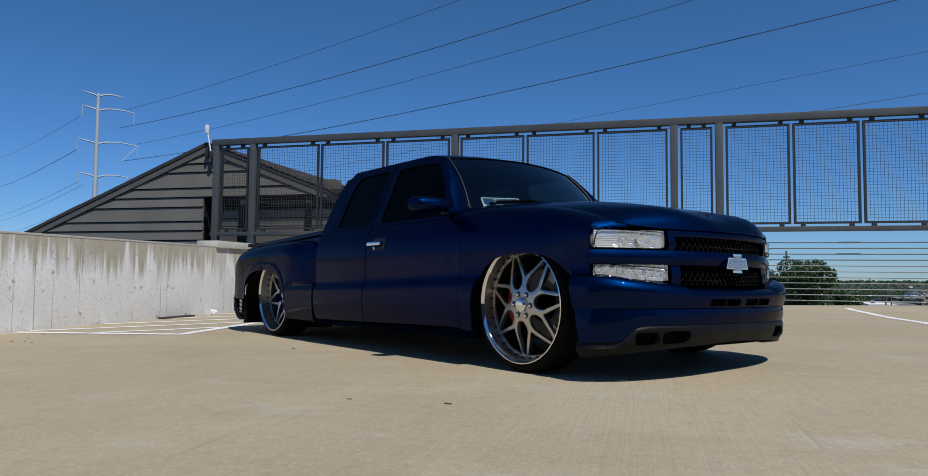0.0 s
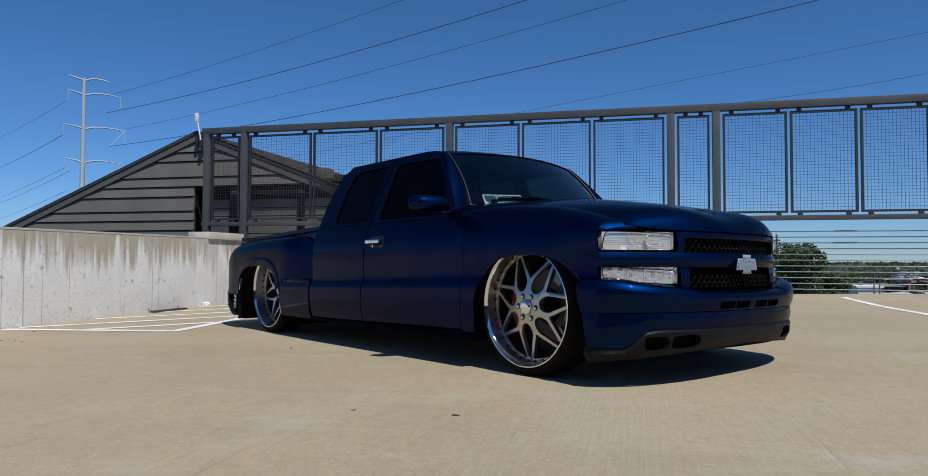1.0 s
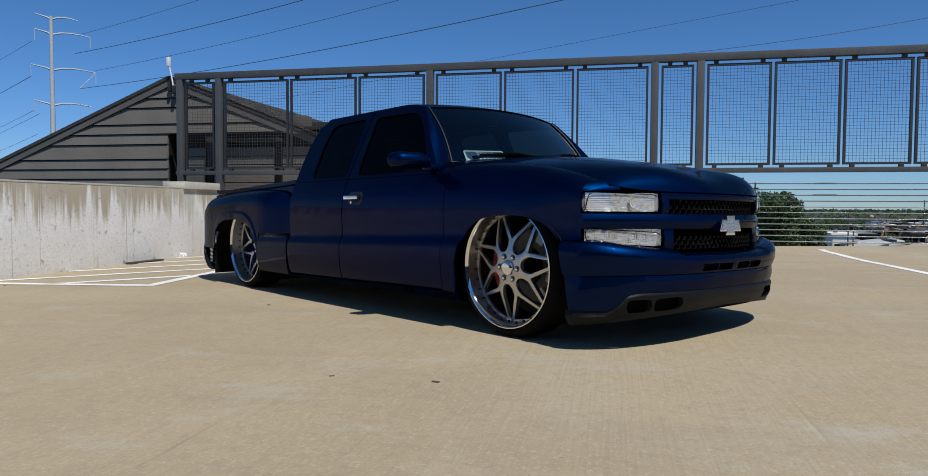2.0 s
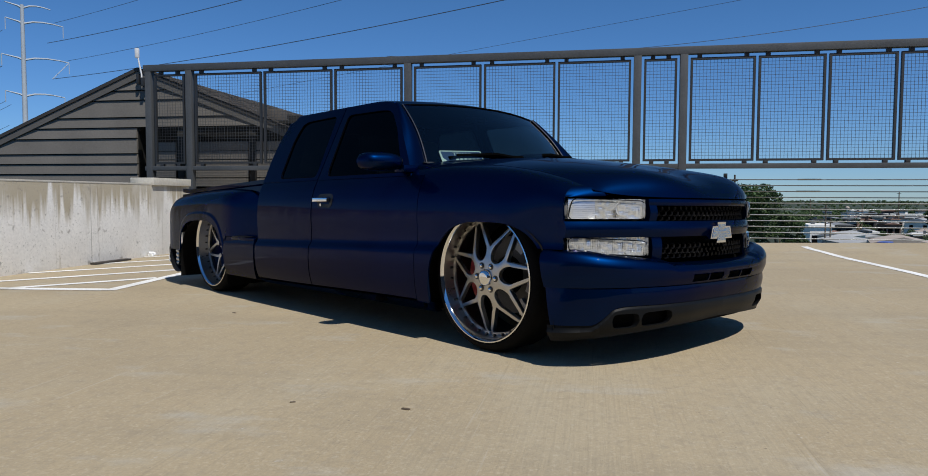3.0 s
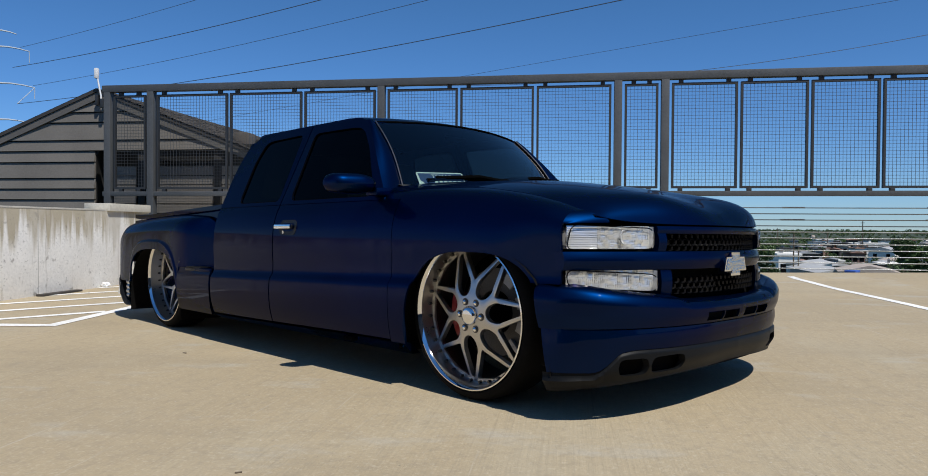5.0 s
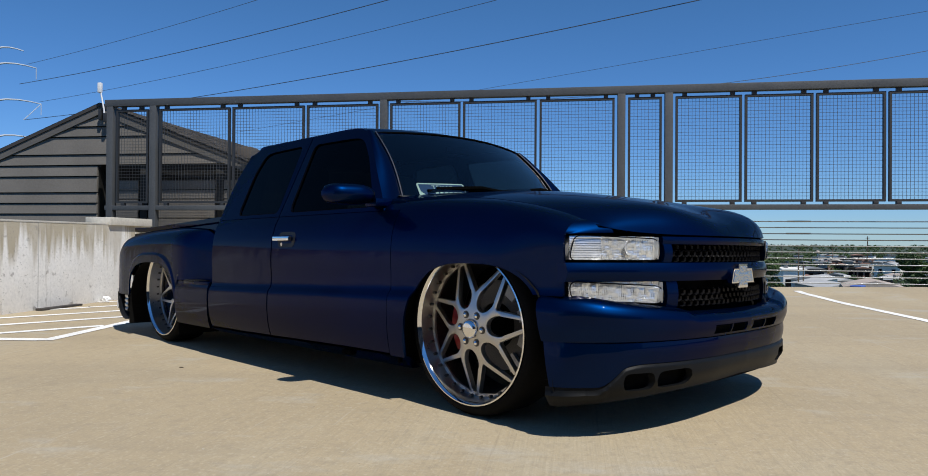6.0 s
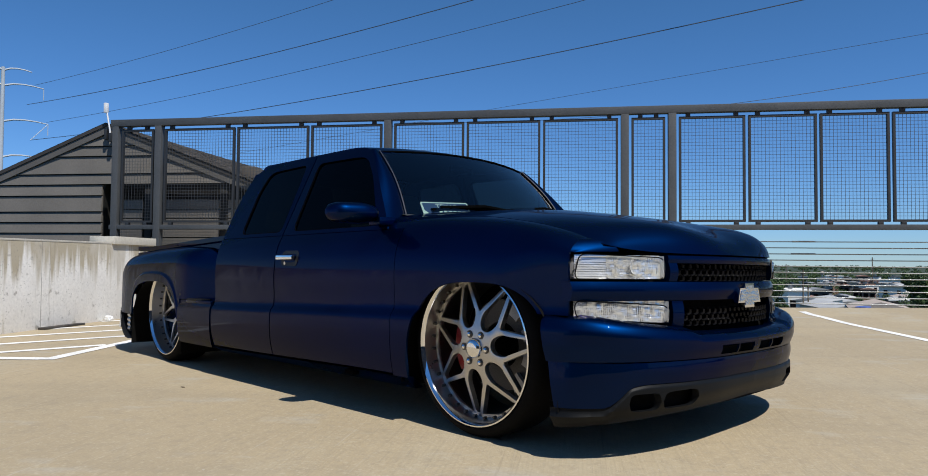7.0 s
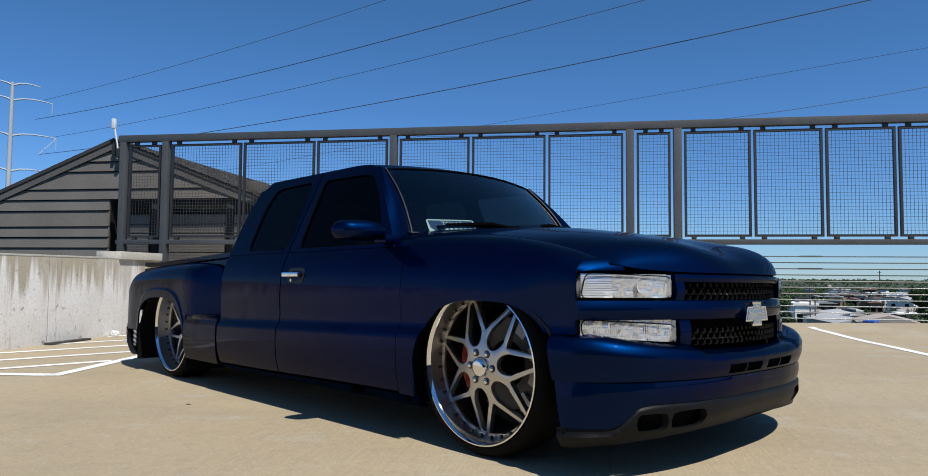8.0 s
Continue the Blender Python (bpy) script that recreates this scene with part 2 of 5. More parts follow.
def concrete_wall():
    m = surface("stained_cast_concrete", (0.79, 0.77, 0.73), 0.85, 0, 0, 0.10, 30, 1.5, 0.003, 0, 0.3)
    nt = m.node_tree
    n, l = nt.nodes, nt.links
    b = n["Principled BSDF"]
    base = b.inputs["Base Color"].links[0].from_socket
    co = n.new("ShaderNodeTexCoord")
    mp = n.new("ShaderNodeMapping")
    mp.inputs["Scale"].default_value = (11, 11, 0.5)
    l.new(co.outputs["Object"], mp.inputs[0])
    drip = n.new("ShaderNodeTexNoise")
    drip.inputs["Scale"].default_value, drip.inputs["Detail"].default_value = 1.0, 10
    l.new(mp.outputs[0], drip.inputs["Vector"])
    sep = n.new("ShaderNodeSeparateXYZ")
    l.new(co.outputs["Object"], sep.inputs[0])
    # rain streaks run down from the coping and fade out
    hh = n.new("ShaderNodeMapRange")
    hh.inputs[1].default_value, hh.inputs[2].default_value = 0.35, 1.10
    hh.inputs[3].default_value, hh.inputs[4].default_value = -0.17, 0.27
    l.new(sep.outputs[2], hh.inputs[0])
    s = n.new("ShaderNodeMath")
    s.operation = "ADD"
    l.new(drip.outputs[0], s.inputs[0])
    l.new(hh.outputs[0], s.inputs[1])
    r = n.new("ShaderNodeMapRange")
    r.inputs[1].default_value, r.inputs[2].default_value = 0.48, 0.64
    r.inputs[4].default_value = 0.92
    l.new(s.outputs[0], r.inputs[0])
    mix = n.new("ShaderNodeMix")
    mix.data_type = "RGBA"
    mix.inputs[7].default_value = (0.40, 0.345, 0.245, 1)
    l.new(r.outputs[0], mix.inputs[0])
    l.new(base, mix.inputs[6])
    pits = n.new("ShaderNodeTexNoise")
    pits.inputs["Scale"].default_value, pits.inputs["Detail"].default_value = 9, 6
    l.new(co.outputs["Object"], pits.inputs["Vector"])
    rp = n.new("ShaderNodeMapRange")
    rp.inputs[1].default_value, rp.inputs[2].default_value = 0.63, 0.72
    rp.inputs[4].default_value = 0.6
    l.new(pits.outputs[0], rp.inputs[0])
    mix2 = n.new("ShaderNodeMix")
    mix2.data_type = "RGBA"
    mix2.inputs[7].default_value = (0.22, 0.20, 0.17, 1)
    l.new(rp.outputs[0], mix2.inputs[0])
    l.new(mix.outputs[2], mix2.inputs[6])
    c, _ = layer(nt, mix2.outputs[2], (0.24, 0.20, 0.14), co.outputs["Object"], 1.0, 8, 0.60, 0.72, 0.6, (9, 9, 0.6))
    c, _ = layer(nt, c, (0.26, 0.25, 0.23), co.outputs["Object"], 34.0, 8, 0.60, 0.68, 0.6)
    c, _ = layer(nt, c, (0.22, 0.20, 0.17), co.outputs["Object"], 1.0, 2, 0.67, 0.70, 0.7, (16, 16, 0.08))
    c, _ = layer(nt, c, (0.68, 0.66, 0.62), co.outputs["Object"], 1.4, 6, 0.50, 0.66, 0.55, (1, 1, 0.6))
    l.new(c, b.inputs["Base Color"])
    return m


DECK = concrete_deck()
PARAPET = concrete_wall()


# shaping helpers
def curve_through(points):
    """A smooth monotone curve through (x, y) points."""
    xs, ys = [p[0] for p in points], [p[1] for p in points]
    d = [(ys[i + 1] - ys[i]) / (xs[i + 1] - xs[i]) for i in range(len(xs) - 1)]
    k = [d[0]] + [0 if d[i - 1] * d[i] <= 0 else 2 * d[i - 1] * d[i] / (d[i - 1] + d[i]) for i in range(1, len(d))] + [d[-1]]

    def f(x):
        if x <= xs[0]:
            return ys[0]
        if x >= xs[-1]:
            return ys[-1]
        i = max(j for j in range(len(xs) - 1) if xs[j] <= x)
        h = xs[i + 1] - xs[i]
        t = (x - xs[i]) / h
        return (2 * t**3 - 3 * t**2 + 1) * ys[i] + (t**3 - 2 * t**2 + t) * h * k[i] + (3 * t**2 - 2 * t**3) * ys[i + 1] + (t**3 - t**2) * h * k[i + 1]

    return f


def lerp(a, b, t):
    return a + (b - a) * t


def smooth(t):
    t = min(1, max(0, t))
    return t * t * (3 - 2 * t)


def sheet(fn, nu, nv, bm=None):
    """A grid of faces over the unit square."""
    bm = bm or bmesh.new()
    vs = [[bm.verts.new(fn(i / nu, j / nv)) for j in range(nv + 1)] for i in range(nu + 1)]
    for i in range(nu):
        for j in range(nv):
            bm.faces.new((vs[i][j], vs[i + 1][j], vs[i + 1][j + 1], vs[i][j + 1]))
    return bm


def lip(bm, way):
    """Turns the open edges of a sheet in, by way."""
    edges = [e for e in bm.edges if e.is_boundary]
    made = bmesh.ops.extrude_edge_only(bm, edges=edges)
    bmesh.ops.translate(bm, verts=[v for v in made["geom"] if isinstance(v, bmesh.types.BMVert)], vec=way)
    return bm


def box(x0, x1, y0, y1, z0, z1, bevel=0.0, bm=None, m=None):
    bm = bm or bmesh.new()
    made = bmesh.ops.create_cube(bm, size=1)["verts"]
    for v in made:
        v.co = Vector((lerp(x0, x1, v.co.x + 0.5), lerp(y0, y1, v.co.y + 0.5), lerp(z0, z1, v.co.z + 0.5)))
    if bevel:
        made = bmesh.ops.bevel(bm, geom=list({e for v in made for e in v.link_edges}), offset=bevel, segments=2, profile=0.6, affect="EDGES")["verts"]
    if m is not None:
        bmesh.ops.transform(bm, matrix=m, verts=made)
    return bm


def tube(points, radius, sides=6, bm=None, taper=None):
    """A round bar along a line of points."""
    bm = bm or bmesh.new()
    pts = [Vector(p) for p in points]
    rings = []
    for i, p in enumerate(pts):
        way = (pts[min(i + 1, len(pts) - 1)] - pts[max(i - 1, 0)]).normalized()
        a = way.orthogonal().normalized()
        b = way.cross(a)
        if rings:
            a = (last - way * last.dot(way)).normalized()
            b = way.cross(a)
        last = a
        r = radius if taper is None else lerp(radius, taper, i / (len(pts) - 1))
        rings.append([bm.verts.new(p + r * (math.cos(q) * a + math.sin(q) * b)) for q in (2 * math.pi * k / sides for k in range(sides))])
    for r0, r1 in zip(rings, rings[1:]):
        for k in range(sides):
            bm.faces.new((r0[k], r0[(k + 1) % sides], r1[(k + 1) % sides], r1[k]))
    bm.faces.new(rings[0][::-1])
    bm.faces.new(rings[-1])
    return bm


def lathe(profile, sides=48, bm=None):
    """A body of revolution about the y axis: profile of (y, radius)."""
    bm = bm or bmesh.new()
    rings = []
    for y, r in profile:
        rings.append([bm.verts.new((r * math.cos(q), y, r * math.sin(q))) for q in (2 * math.pi * k / sides for k in range(sides))])
    for r0, r1 in zip(rings, rings[1:]):
        for k in range(sides):
            bm.faces.new((r0[k], r0[(k + 1) % sides], r1[(k + 1) % sides], r1[k]))
    return bm


def plate(outline, holes, place, depth):
    """A flat outline with holes, laid out by place(a, b), its edges turned in by depth."""
    bm = bmesh.new()
    edges = []
    for loop in (outline, *holes):
        vs = [bm.verts.new((a, b, 0)) for a, b in loop]
        edges += [bm.edges.new((vs[i], vs[(i + 1) % len(vs)])) for i in range(len(vs))]
    bmesh.ops.triangle_fill(bm, use_beauty=True, use_dissolve=False, edges=edges)
    rim = [e for e in bm.edges if e.is_boundary]
    made = bmesh.ops.extrude_edge_only(bm, edges=rim)
    moved = {v for v in made["geom"] if isinstance(v, bmesh.types.BMVert)}
    for v in bm.verts:
        v.co = Vector(place(v.co.x, v.co.y)) + (Vector(depth) if v in moved else Vector())
    return bm


def rounded(points, r, n=5):
    """A polygon with its corners rounded."""
    out = []
    for i, p in enumerate(points):
        p, a, b = Vector(p), Vector(points[i - 1]), Vector(points[(i + 1) % len(points)])
        da, db = (a - p), (b - p)
        k = min(r, da.length * 0.45, db.length * 0.45)
        s, e = p + da.normalized() * k, p + db.normalized() * k
        for j in range(n + 1):
            t = j / n
            out.append(tuple((1 - t) ** 2 * s + 2 * t * (1 - t) * p + t * t * e))
    return out


def mesh_of(name, bm, material, flat=False, recalc=True):
    if recalc:
        bmesh.ops.recalc_face_normals(bm, faces=bm.faces)
    me = bpy.data.meshes.new(name)
    bm.to_mesh(me)
    bm.free()
    me.materials.append(material)
    if not flat:
        me.shade_smooth()
        me.set_sharp_from_angle(angle=radians(38))
    return me


def part(name, bm, material, parent, label="", flat=False):
    ob = new(name, mesh_of(name, bm, material, flat))
    ob.parent = parent
    return tagged(ob, label)


def thing(name, label, category, group="", kind="", at=None):
    ob = new(name)
    ob.empty_display_size = 0.2
    if at is not None:
        ob.matrix_world = at
    return tagged(ob, label, category, group, kind)


def solo(name, bm, material, label, category, group="", kind="", flat=False):
    return tagged(new(name, mesh_of(name, bm, material, flat)), label, category, group, kind)


# the deck's own axes: u along the screen fence, v towards it
U, V = Vector((0.797, 0.603, 0)).normalized(), Vector((-0.603, 0.797, 0)).normalized()
DECKAXES = Matrix(((U.x, V.x, 0, 0), (U.y, V.y, 0, 0), (0, 0, 1, 0), (0, 0, 0, 1)))


FALL_X, FALL_Y = 0.009, 0.014


def rise(u, v):
    """The deck is laid to falls: a plane that climbs gently towards the screen fence, with a slight upturn at the open edge."""
    x, y = u * U.x + v * V.x, u * U.y + v * V.y
    edge = 0.08 * smooth((u + 2) / 2) * max(0, min(1, (v - 4.9) / 2.1)) ** 1.5
    return FALL_X * x + FALL_Y * (y + 0.915) + edge


# the setting: deck, parapet, far land
def build_deck():
    u0, u1, v0, v1 = -6.68, 24.0, -14.0, 7.06
    nu, nv = 60, 44
    bm = sheet(lambda a, b: (lerp(u0, u1, a), lerp(v0, v1, b), rise(lerp(u0, u1, a), lerp(v0, v1, b))), nu, nv)
    lip(bm, (0, 0, -0.45))
    ob = solo("floor", bm, DECK, "tan broom-finished concrete rooftop parking deck, lightly stained", "parking deck", kind="structure")
    ob.matrix_world = DECKAXES
    # ledge under the cable railing
    bm = box(-5.2, 24.0, 6.94, 7.16, -0.3, 0, 0.012)
    for q in bm.verts:
        if q.co.z > -0.1:
            q.co.z += rise(q.co.x, 6.95) + 0.006
    ob = solo("trim", bm, PARAPET, "low pale concrete ledge at the deck edge", "ledge", kind="structure")
    ob.matrix_world = DECKAXES


def build_parapets():
    def wall(name, u0, u1, v0, v1, h, label, fall=0.0):
        bm = box(u0, u1, v0, v1, -0.4, h, 0.012)
        if fall:
            for q in bm.verts:
                if q.co.z > 0.5:
                    q.co.z += fall * (q.co.y - v1)
        ob = solo(name, bm, PARAPET, label, "parapet wall", kind="structure")
        ob.matrix_world = DECKAXES
        return ob

    wall("wall_west", -6.92, -6.66, -14.0, 6.26, 1.055, "weathered cast concrete parapet wall with rusty rain streaks", 0.003)
    # added out of view: a dark backdrop for the truck's side to reflect
    wall("backdrop_south", -6.9, 24.2, -14.4, -14.0, 7.5, "tall plain dark wall, unseen, added for the truck's reflections").data.materials[0] = DARKWALL
    wall("wall_east", 24.0, 24.25, -14.0, 6.9, 1.14, "plain concrete parapet wall")
    bm = box(-6.925, -6.656, -14.0, 5.21, 1.036, 1.060, 0.003)
    for q in bm.verts:
        q.co.z += 0.003 * (q.co.y - 6.26)
    edge = solo("trim", bm, COPING, "pale concrete edge along the top of the parapet", "coping", kind="structure")
    edge.matrix_world = DECKAXES
    cap = solo("trim", box(-7.02, -6.62, 5.22, 6.24, 1.030, 1.145, 0.008), COPING, "pale coping cap on the end of the parapet", "coping", kind="structure")
    cap.matrix_world = DECKAXES


def painted_line(points, width):
    """A stripe of road paint along (u, v) points, lying on the deck."""
    bm = bmesh.new()
    pts = [Vector((p[0], p[1])) for p in points]
    dense = []
    for a, b in zip(pts, pts[1:]):
        n = max(1, int((b - a).length / 0.3))
        dense += [a.lerp(b, k / n) for k in range(n)]
    dense.append(pts[-1])
    rows = []
    for i, p in enumerate(dense):
        way = (dense[min(i + 1, len(dense) - 1)] - dense[max(i - 1, 0)]).normalized()
        side = Vector((-way.y, way.x)) * width / 2
        rows.append([bm.verts.new((*(p + s * side), rise(*(p + s * side)) + 0.004)) for s in (-1, 1)])
    for r0, r1 in zip(rows, rows[1:]):
        bm.faces.new((r0[0], r0[1], r1[1], r1[0]))
    ob = solo("painted_line", bm, LINE, "worn white painted line on the deck", "road marking", "painted parking lines", "structure", True)
    ob.matrix_world = DECKAXES


def build_lines():
    painted_line([(-6.62, 1.42), (-4.57, 1.45)], 0.13)
    painted_line([(-4.50, 1.40), (-4.70, 3.3), (-4.84, 6.2)], 0.13)
    for c in (-7.11, -8.24, -9.38, -10.5, -11.6):
        end = -4.56 - 0.06 * ((-4.6 - c) - 1.4)
        start = max(-6.62, 1.40 + c)
        painted_line([(start, start - c), (end - 0.06, end - 0.06 - c)], 0.125)
    painted_line([(3.09, 6.55), (3.10, 6.25), (3.16, 5.9), (3.27, 4.7), (3.32, 3.5), (3.36, -6.0)], 0.10)


def build_fence():
    fence = thing("screen_fence", "tall grey steel screen fence with wire mesh panels", "fence", at=DECKAXES)
    v = 6.84
    part("top_rail", box(-7.86, 9.6, v - 0.06, v + 0.06, 3.066, 3.180, 0.006), FENCE, fence)
    part("bottom_rail", box(-7.86, 9.6, v - 0.05, v + 0.05, 1.320, 1.396, 0.006), FENCE, fence)
    posts = (-7.77, -6.985, -3.018, 0.67, 1.362, 5.34, 9.42)
    for u in posts:
        part("post", box(u - 0.058, u + 0.058, v - 0.058, v + 0.058, -0.3 if u < 1.4 else 1.318, 3.07, 0.006), FENCE, fence)
    bays = [[-7.77, -6.985], [-6.985, -5.605, -4.324, -3.018], [-3.018, -1.77, -0.58, 0.67], [0.67, 1.362],
            [1.362, 2.427, 3.415, 4.39, 5.34], [5.34, 6.32, 7.32, 8.37, 9.42]]
    for bay in bays:
        for i, (a, b) in enumerate(zip(bay, bay[1:])):
            a0 = a + (0.100 if i == 0 else 0.022)
            b0 = b - (0.100 if i == len(bay) - 2 else 0.022)
            z0, z1, w = 1.436, 3.012, 0.033
            bm = bmesh.new()
            for p in ((a0, a0 + w, z0, z1), (b0 - w, b0, z0, z1), (a0 + w, b0 - w, z0, z0 + w), (a0 + w, b0 - w, z1 - w, z1)):
                box(p[0], p[1], v - 0.025, v + 0.025, p[2], p[3], 0, bm)
            panel = part("panel_surround", bm, FENCE_DARK, fence)
            bm = bmesh.new()
            n = round((b0 - a0 - 2 * w) / 0.0508)
            m = round((z1 - z0 - 2 * w) / 0.0508)
            for k in range(1, n):
                u = lerp(a0 + w, b0 - w, k / n)
                tube([(u, v, z0 + w), (u, v, z1 - w)], 0.003, 4, bm)
            for k in range(1, m):
                z = lerp(z0 + w, z1 - w, k / m)
                tube([(a0 + w, v + 0.006, z), (b0 - w, v + 0.006, z)], 0.003, 4, bm)
            mesh = part("wire_mesh", bm, WIRE, panel, "welded wire mesh infill")
            tagged(mesh, kind="stuff")
            # tabs that hold the panel to the rails
            for u in (a0 + 0.13, b0 - 0.13):
                part("tab", box(u - 0.032, u + 0.032, v - 0.03, v + 0.03, z1, 3.068, 0.003), FENCE_DARK, panel)
                part("tab", box(u - 0.032, u + 0.032, v - 0.03, v + 0.03, 1.394, z0, 0.003), FENCE_DARK, panel)
    return fence


def build_railing():
    rail = thing("cable_railing", "stainless cable railing along the deck edge", "railing", at=DECKAXES)
    v = 7.02
    for u in (2.04, 6.6, 11.2, 15.8):
        part("post", box(u - 0.025, u + 0.025, v - 0.03, v + 0.03, 0.12, 1.25, 0.004), FENCE_DARK, rail)
    for k in range(11):
        z = 0.250 + 0.0905 * k
        bm = tube([(lerp(-2.5, 16, i / 24), v, z - 0.004 * math.sin(math.pi * ((i / 24 * 18.5) % 4.6) / 4.6)) for i in range(25)], 0.0075, 6)
        for u in (3.0, 5.0):
            if k in (10, 8):
                tube([(u + 0.1 * k / 10, v, z), (u + 0.42, v, z)], 0.012, 6, bm)
        part("cable", bm, CABLE, rail)


def gable_house():
    """The lap-sided building beside the deck: gable towards the deck, porch opening, shingle roof."""
    house = thing("gabled_house", "dark taupe lap-sided building with a shingled gable roof", "house", at=DECKAXES)
    v, ridge_u, ridge_z = 7.44, -8.40, 3.262
    slopes, depth = {-1: 0.40, 1: 0.385}, {-1: 0.19, 1: 0.19}
    left, right, back = -16.5, -1.6, 20.0

    def under(u):
        s = 1 if u > ridge_u else -1
        return ridge_z - 0.10 - slopes[s] * abs(u - ridge_u)

    # gable wall with the porch opening cut out of it
    opening = [(-8.46, 0.8), (-4.4, 0.8), (-4.4, 1.42), (-4.9, under(-4.9) - 0.2), (-5.7, 2.20), (-8.38, 2.20), (-8.46, 2.07)]
    outline = [(left + 1, -3), (right - 1, -3), (right - 1, under(right - 1)), (ridge_u, under(ridge_u)), (left + 1, under(left + 1))]
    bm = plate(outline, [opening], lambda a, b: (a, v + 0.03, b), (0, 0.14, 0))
    # near-black, so the gaps between the boards come out as shade
    part("gable_wall", bm, PORCHSHADE, house, "gable wall in a near-black shade tone behind the boards")
    # lap boards, one by one
    courses = (0.72, 0.92, 1.10, 1.29, 1.485, 1.675, 1.965, 2.165, 2.355, 2.675, 2.855, 3.05)
    for z, z_up in zip(courses, courses[1:]):
        h = z_up - z - 0.018
        spans = []
        a = max(left + 1.2, ridge_u - (ridge_z - depth[-1] + 0.02 - z) / slopes[-1])
        b = min(right - 1.2, ridge_u + (ridge_z - depth[1] + 0.02 - z) / slopes[1])
        if z + h * 0.5 < 2.20:
            spans = [(a, -8.47), (-4.38, b)] if b > -4.38 else [(a, -8.47)]
        else:
            spans = [(a, b)]
        for s0, s1 in spans:
            if s1 - s0 < 0.15:
                continue
            bm = bmesh.new()
            t0, t1 = (s0 + h / slopes[-1] if s0 == a else s0), (s1 - h / slopes[1] if s1 == b else s1)
            if t1 < t0:
                t0 = t1 = (t0 + t1) / 2 + 0.01
            vs = [bm.verts.new(p) for p in ((s0, v - 0.022, z), (s1, v - 0.022, z), (t1, v + 0.004, z + h), (t0, v + 0.004, z + h),
                                            (s0, v + 0.028, z), (s1, v + 0.028, z), (t1, v + 0.028, z + h), (t0, v + 0.028, z + h))]
            for f in ((0, 1, 2, 3), (4, 7, 6, 5), (0, 4, 5, 1), (1, 5, 6, 2), (2, 6, 7, 3), (3, 7, 4, 0)):
                bm.faces.new([vs[i] for i in f])
            part("lap_board", bm, SIDING, house, flat=True)
    # rake boards
    for sgn, far in ((-1, left), (1, right)):
        bm = bmesh.new()
        run, slope = abs(far - ridge_u), slopes[sgn]
        for lo, hi, d0, d1 in ((0.055, depth[sgn], -0.040, 0.03),):
            quad = [(ridge_u, ridge_z - hi), (ridge_u, ridge_z - lo), (far, ridge_z - lo - slope * run), (far, ridge_z - hi - slope * run)]
            ring = [[bm.verts.new((p[0], v + d, p[1])) for p in quad] for d in (d0, d1)]
            bm.faces.new(ring[0])
            bm.faces.new(ring[1][::-1])
            for i in range(4):
                bm.faces.new((ring[0][i], ring[0][(i + 1) % 4], ring[1][(i + 1) % 4], ring[1][i]))
        part("rake_board", bm, TRIM, house)
    # roof slopes, laid in courses of shingle strips
    for sgn, far in ((-1, left), (1, right)):
        run, slope = abs(far - ridge_u), slopes[sgn]
        bm = bmesh.new()
        quad = [(ridge_u, ridge_z), (far, ridge_z - slope * run), (far, ridge_z - slope * run - 0.06), (ridge_u, ridge_z - 0.06)]
        ring = [[bm.verts.new((p[0], d, p[1])) for p in quad] for d in (v - 0.058, back)]
        bm.faces.new(ring[0])
        bm.faces.new(ring[1][::-1])
        for i in range(4):
            bm.faces.new((ring[0][i], ring[0][(i + 1) % 4], ring[1][(i + 1) % 4], ring[1][i]))
        roof = part("roof", bm, BOARD, house)
        bm = bmesh.new()
        rng = random.Random(5)
        steps = int(run / 0.135)
        for j in range(steps):
            a = ridge_u + sgn * j * 0.135
            w = v - (0.075 if sgn > 0 else 0.056)
            while w < (v + 6 if sgn > 0 else v + 1):
                ln = rng.choice((0.18, 0.25, 0.33))
                zz = ridge_z - slope * j * 0.135 + 0.006
                e = 0.150
                t = rng.uniform(0.012, 0.022) * (1.0 if sgn > 0 else 0.15)
                pts = [(a, w, zz), (a, w + ln - 0.01, zz), (a + sgn * e, w + ln - 0.01, zz - slope * e + t), (a + sgn * e, w, zz - slope * e + t)]
                low = [(p[0], p[1], p[2] - 0.012) for p in pts[2:]]
                vs = [bm.verts.new(p) for p in pts + low]
                bm.faces.new(vs[:4])
                bm.faces.new((vs[3], vs[2], vs[4], vs[5]))
                w += ln
        sh = part("shingles", bm, SHINGLE, roof, "weathered brown asphalt shingles", True)
        tagged(sh, kind="stuff")
    # the porch behind the opening; its shade is put into near-black wall colour
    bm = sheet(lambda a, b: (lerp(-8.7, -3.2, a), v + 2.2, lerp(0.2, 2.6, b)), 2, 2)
    part("porch_back_wall", lip(bm, (0, 0.1, 0)), PORCHSHADE, house)
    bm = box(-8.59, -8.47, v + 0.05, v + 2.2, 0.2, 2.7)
    part("porch_side_wall", bm, PORCHSHADE, house)
    part("porch_ceiling", box(-8.3, -3.3, v + 0.18, v + 2.2, 2.21, 2.27), PORCHSHADE, house)
    for a, b in ((-8.12, -7.68), (-7.48, -6.21), (-6.05, -4.5)):
        for k in range(5):
            z = 1.05 + 0.167 * k
            bm = box(a, b, v + 0.005, v + 0.045, z, z + 0.150, 0.003)
            part("screen_board", bm, SIDING, house, flat=True)
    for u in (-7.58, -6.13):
        part("porch_post", box(u - 0.07, u + 0.07, v + 0.02, v + 0.16, 0.2, 2.21, 0.004), PORCHSHADE, house)
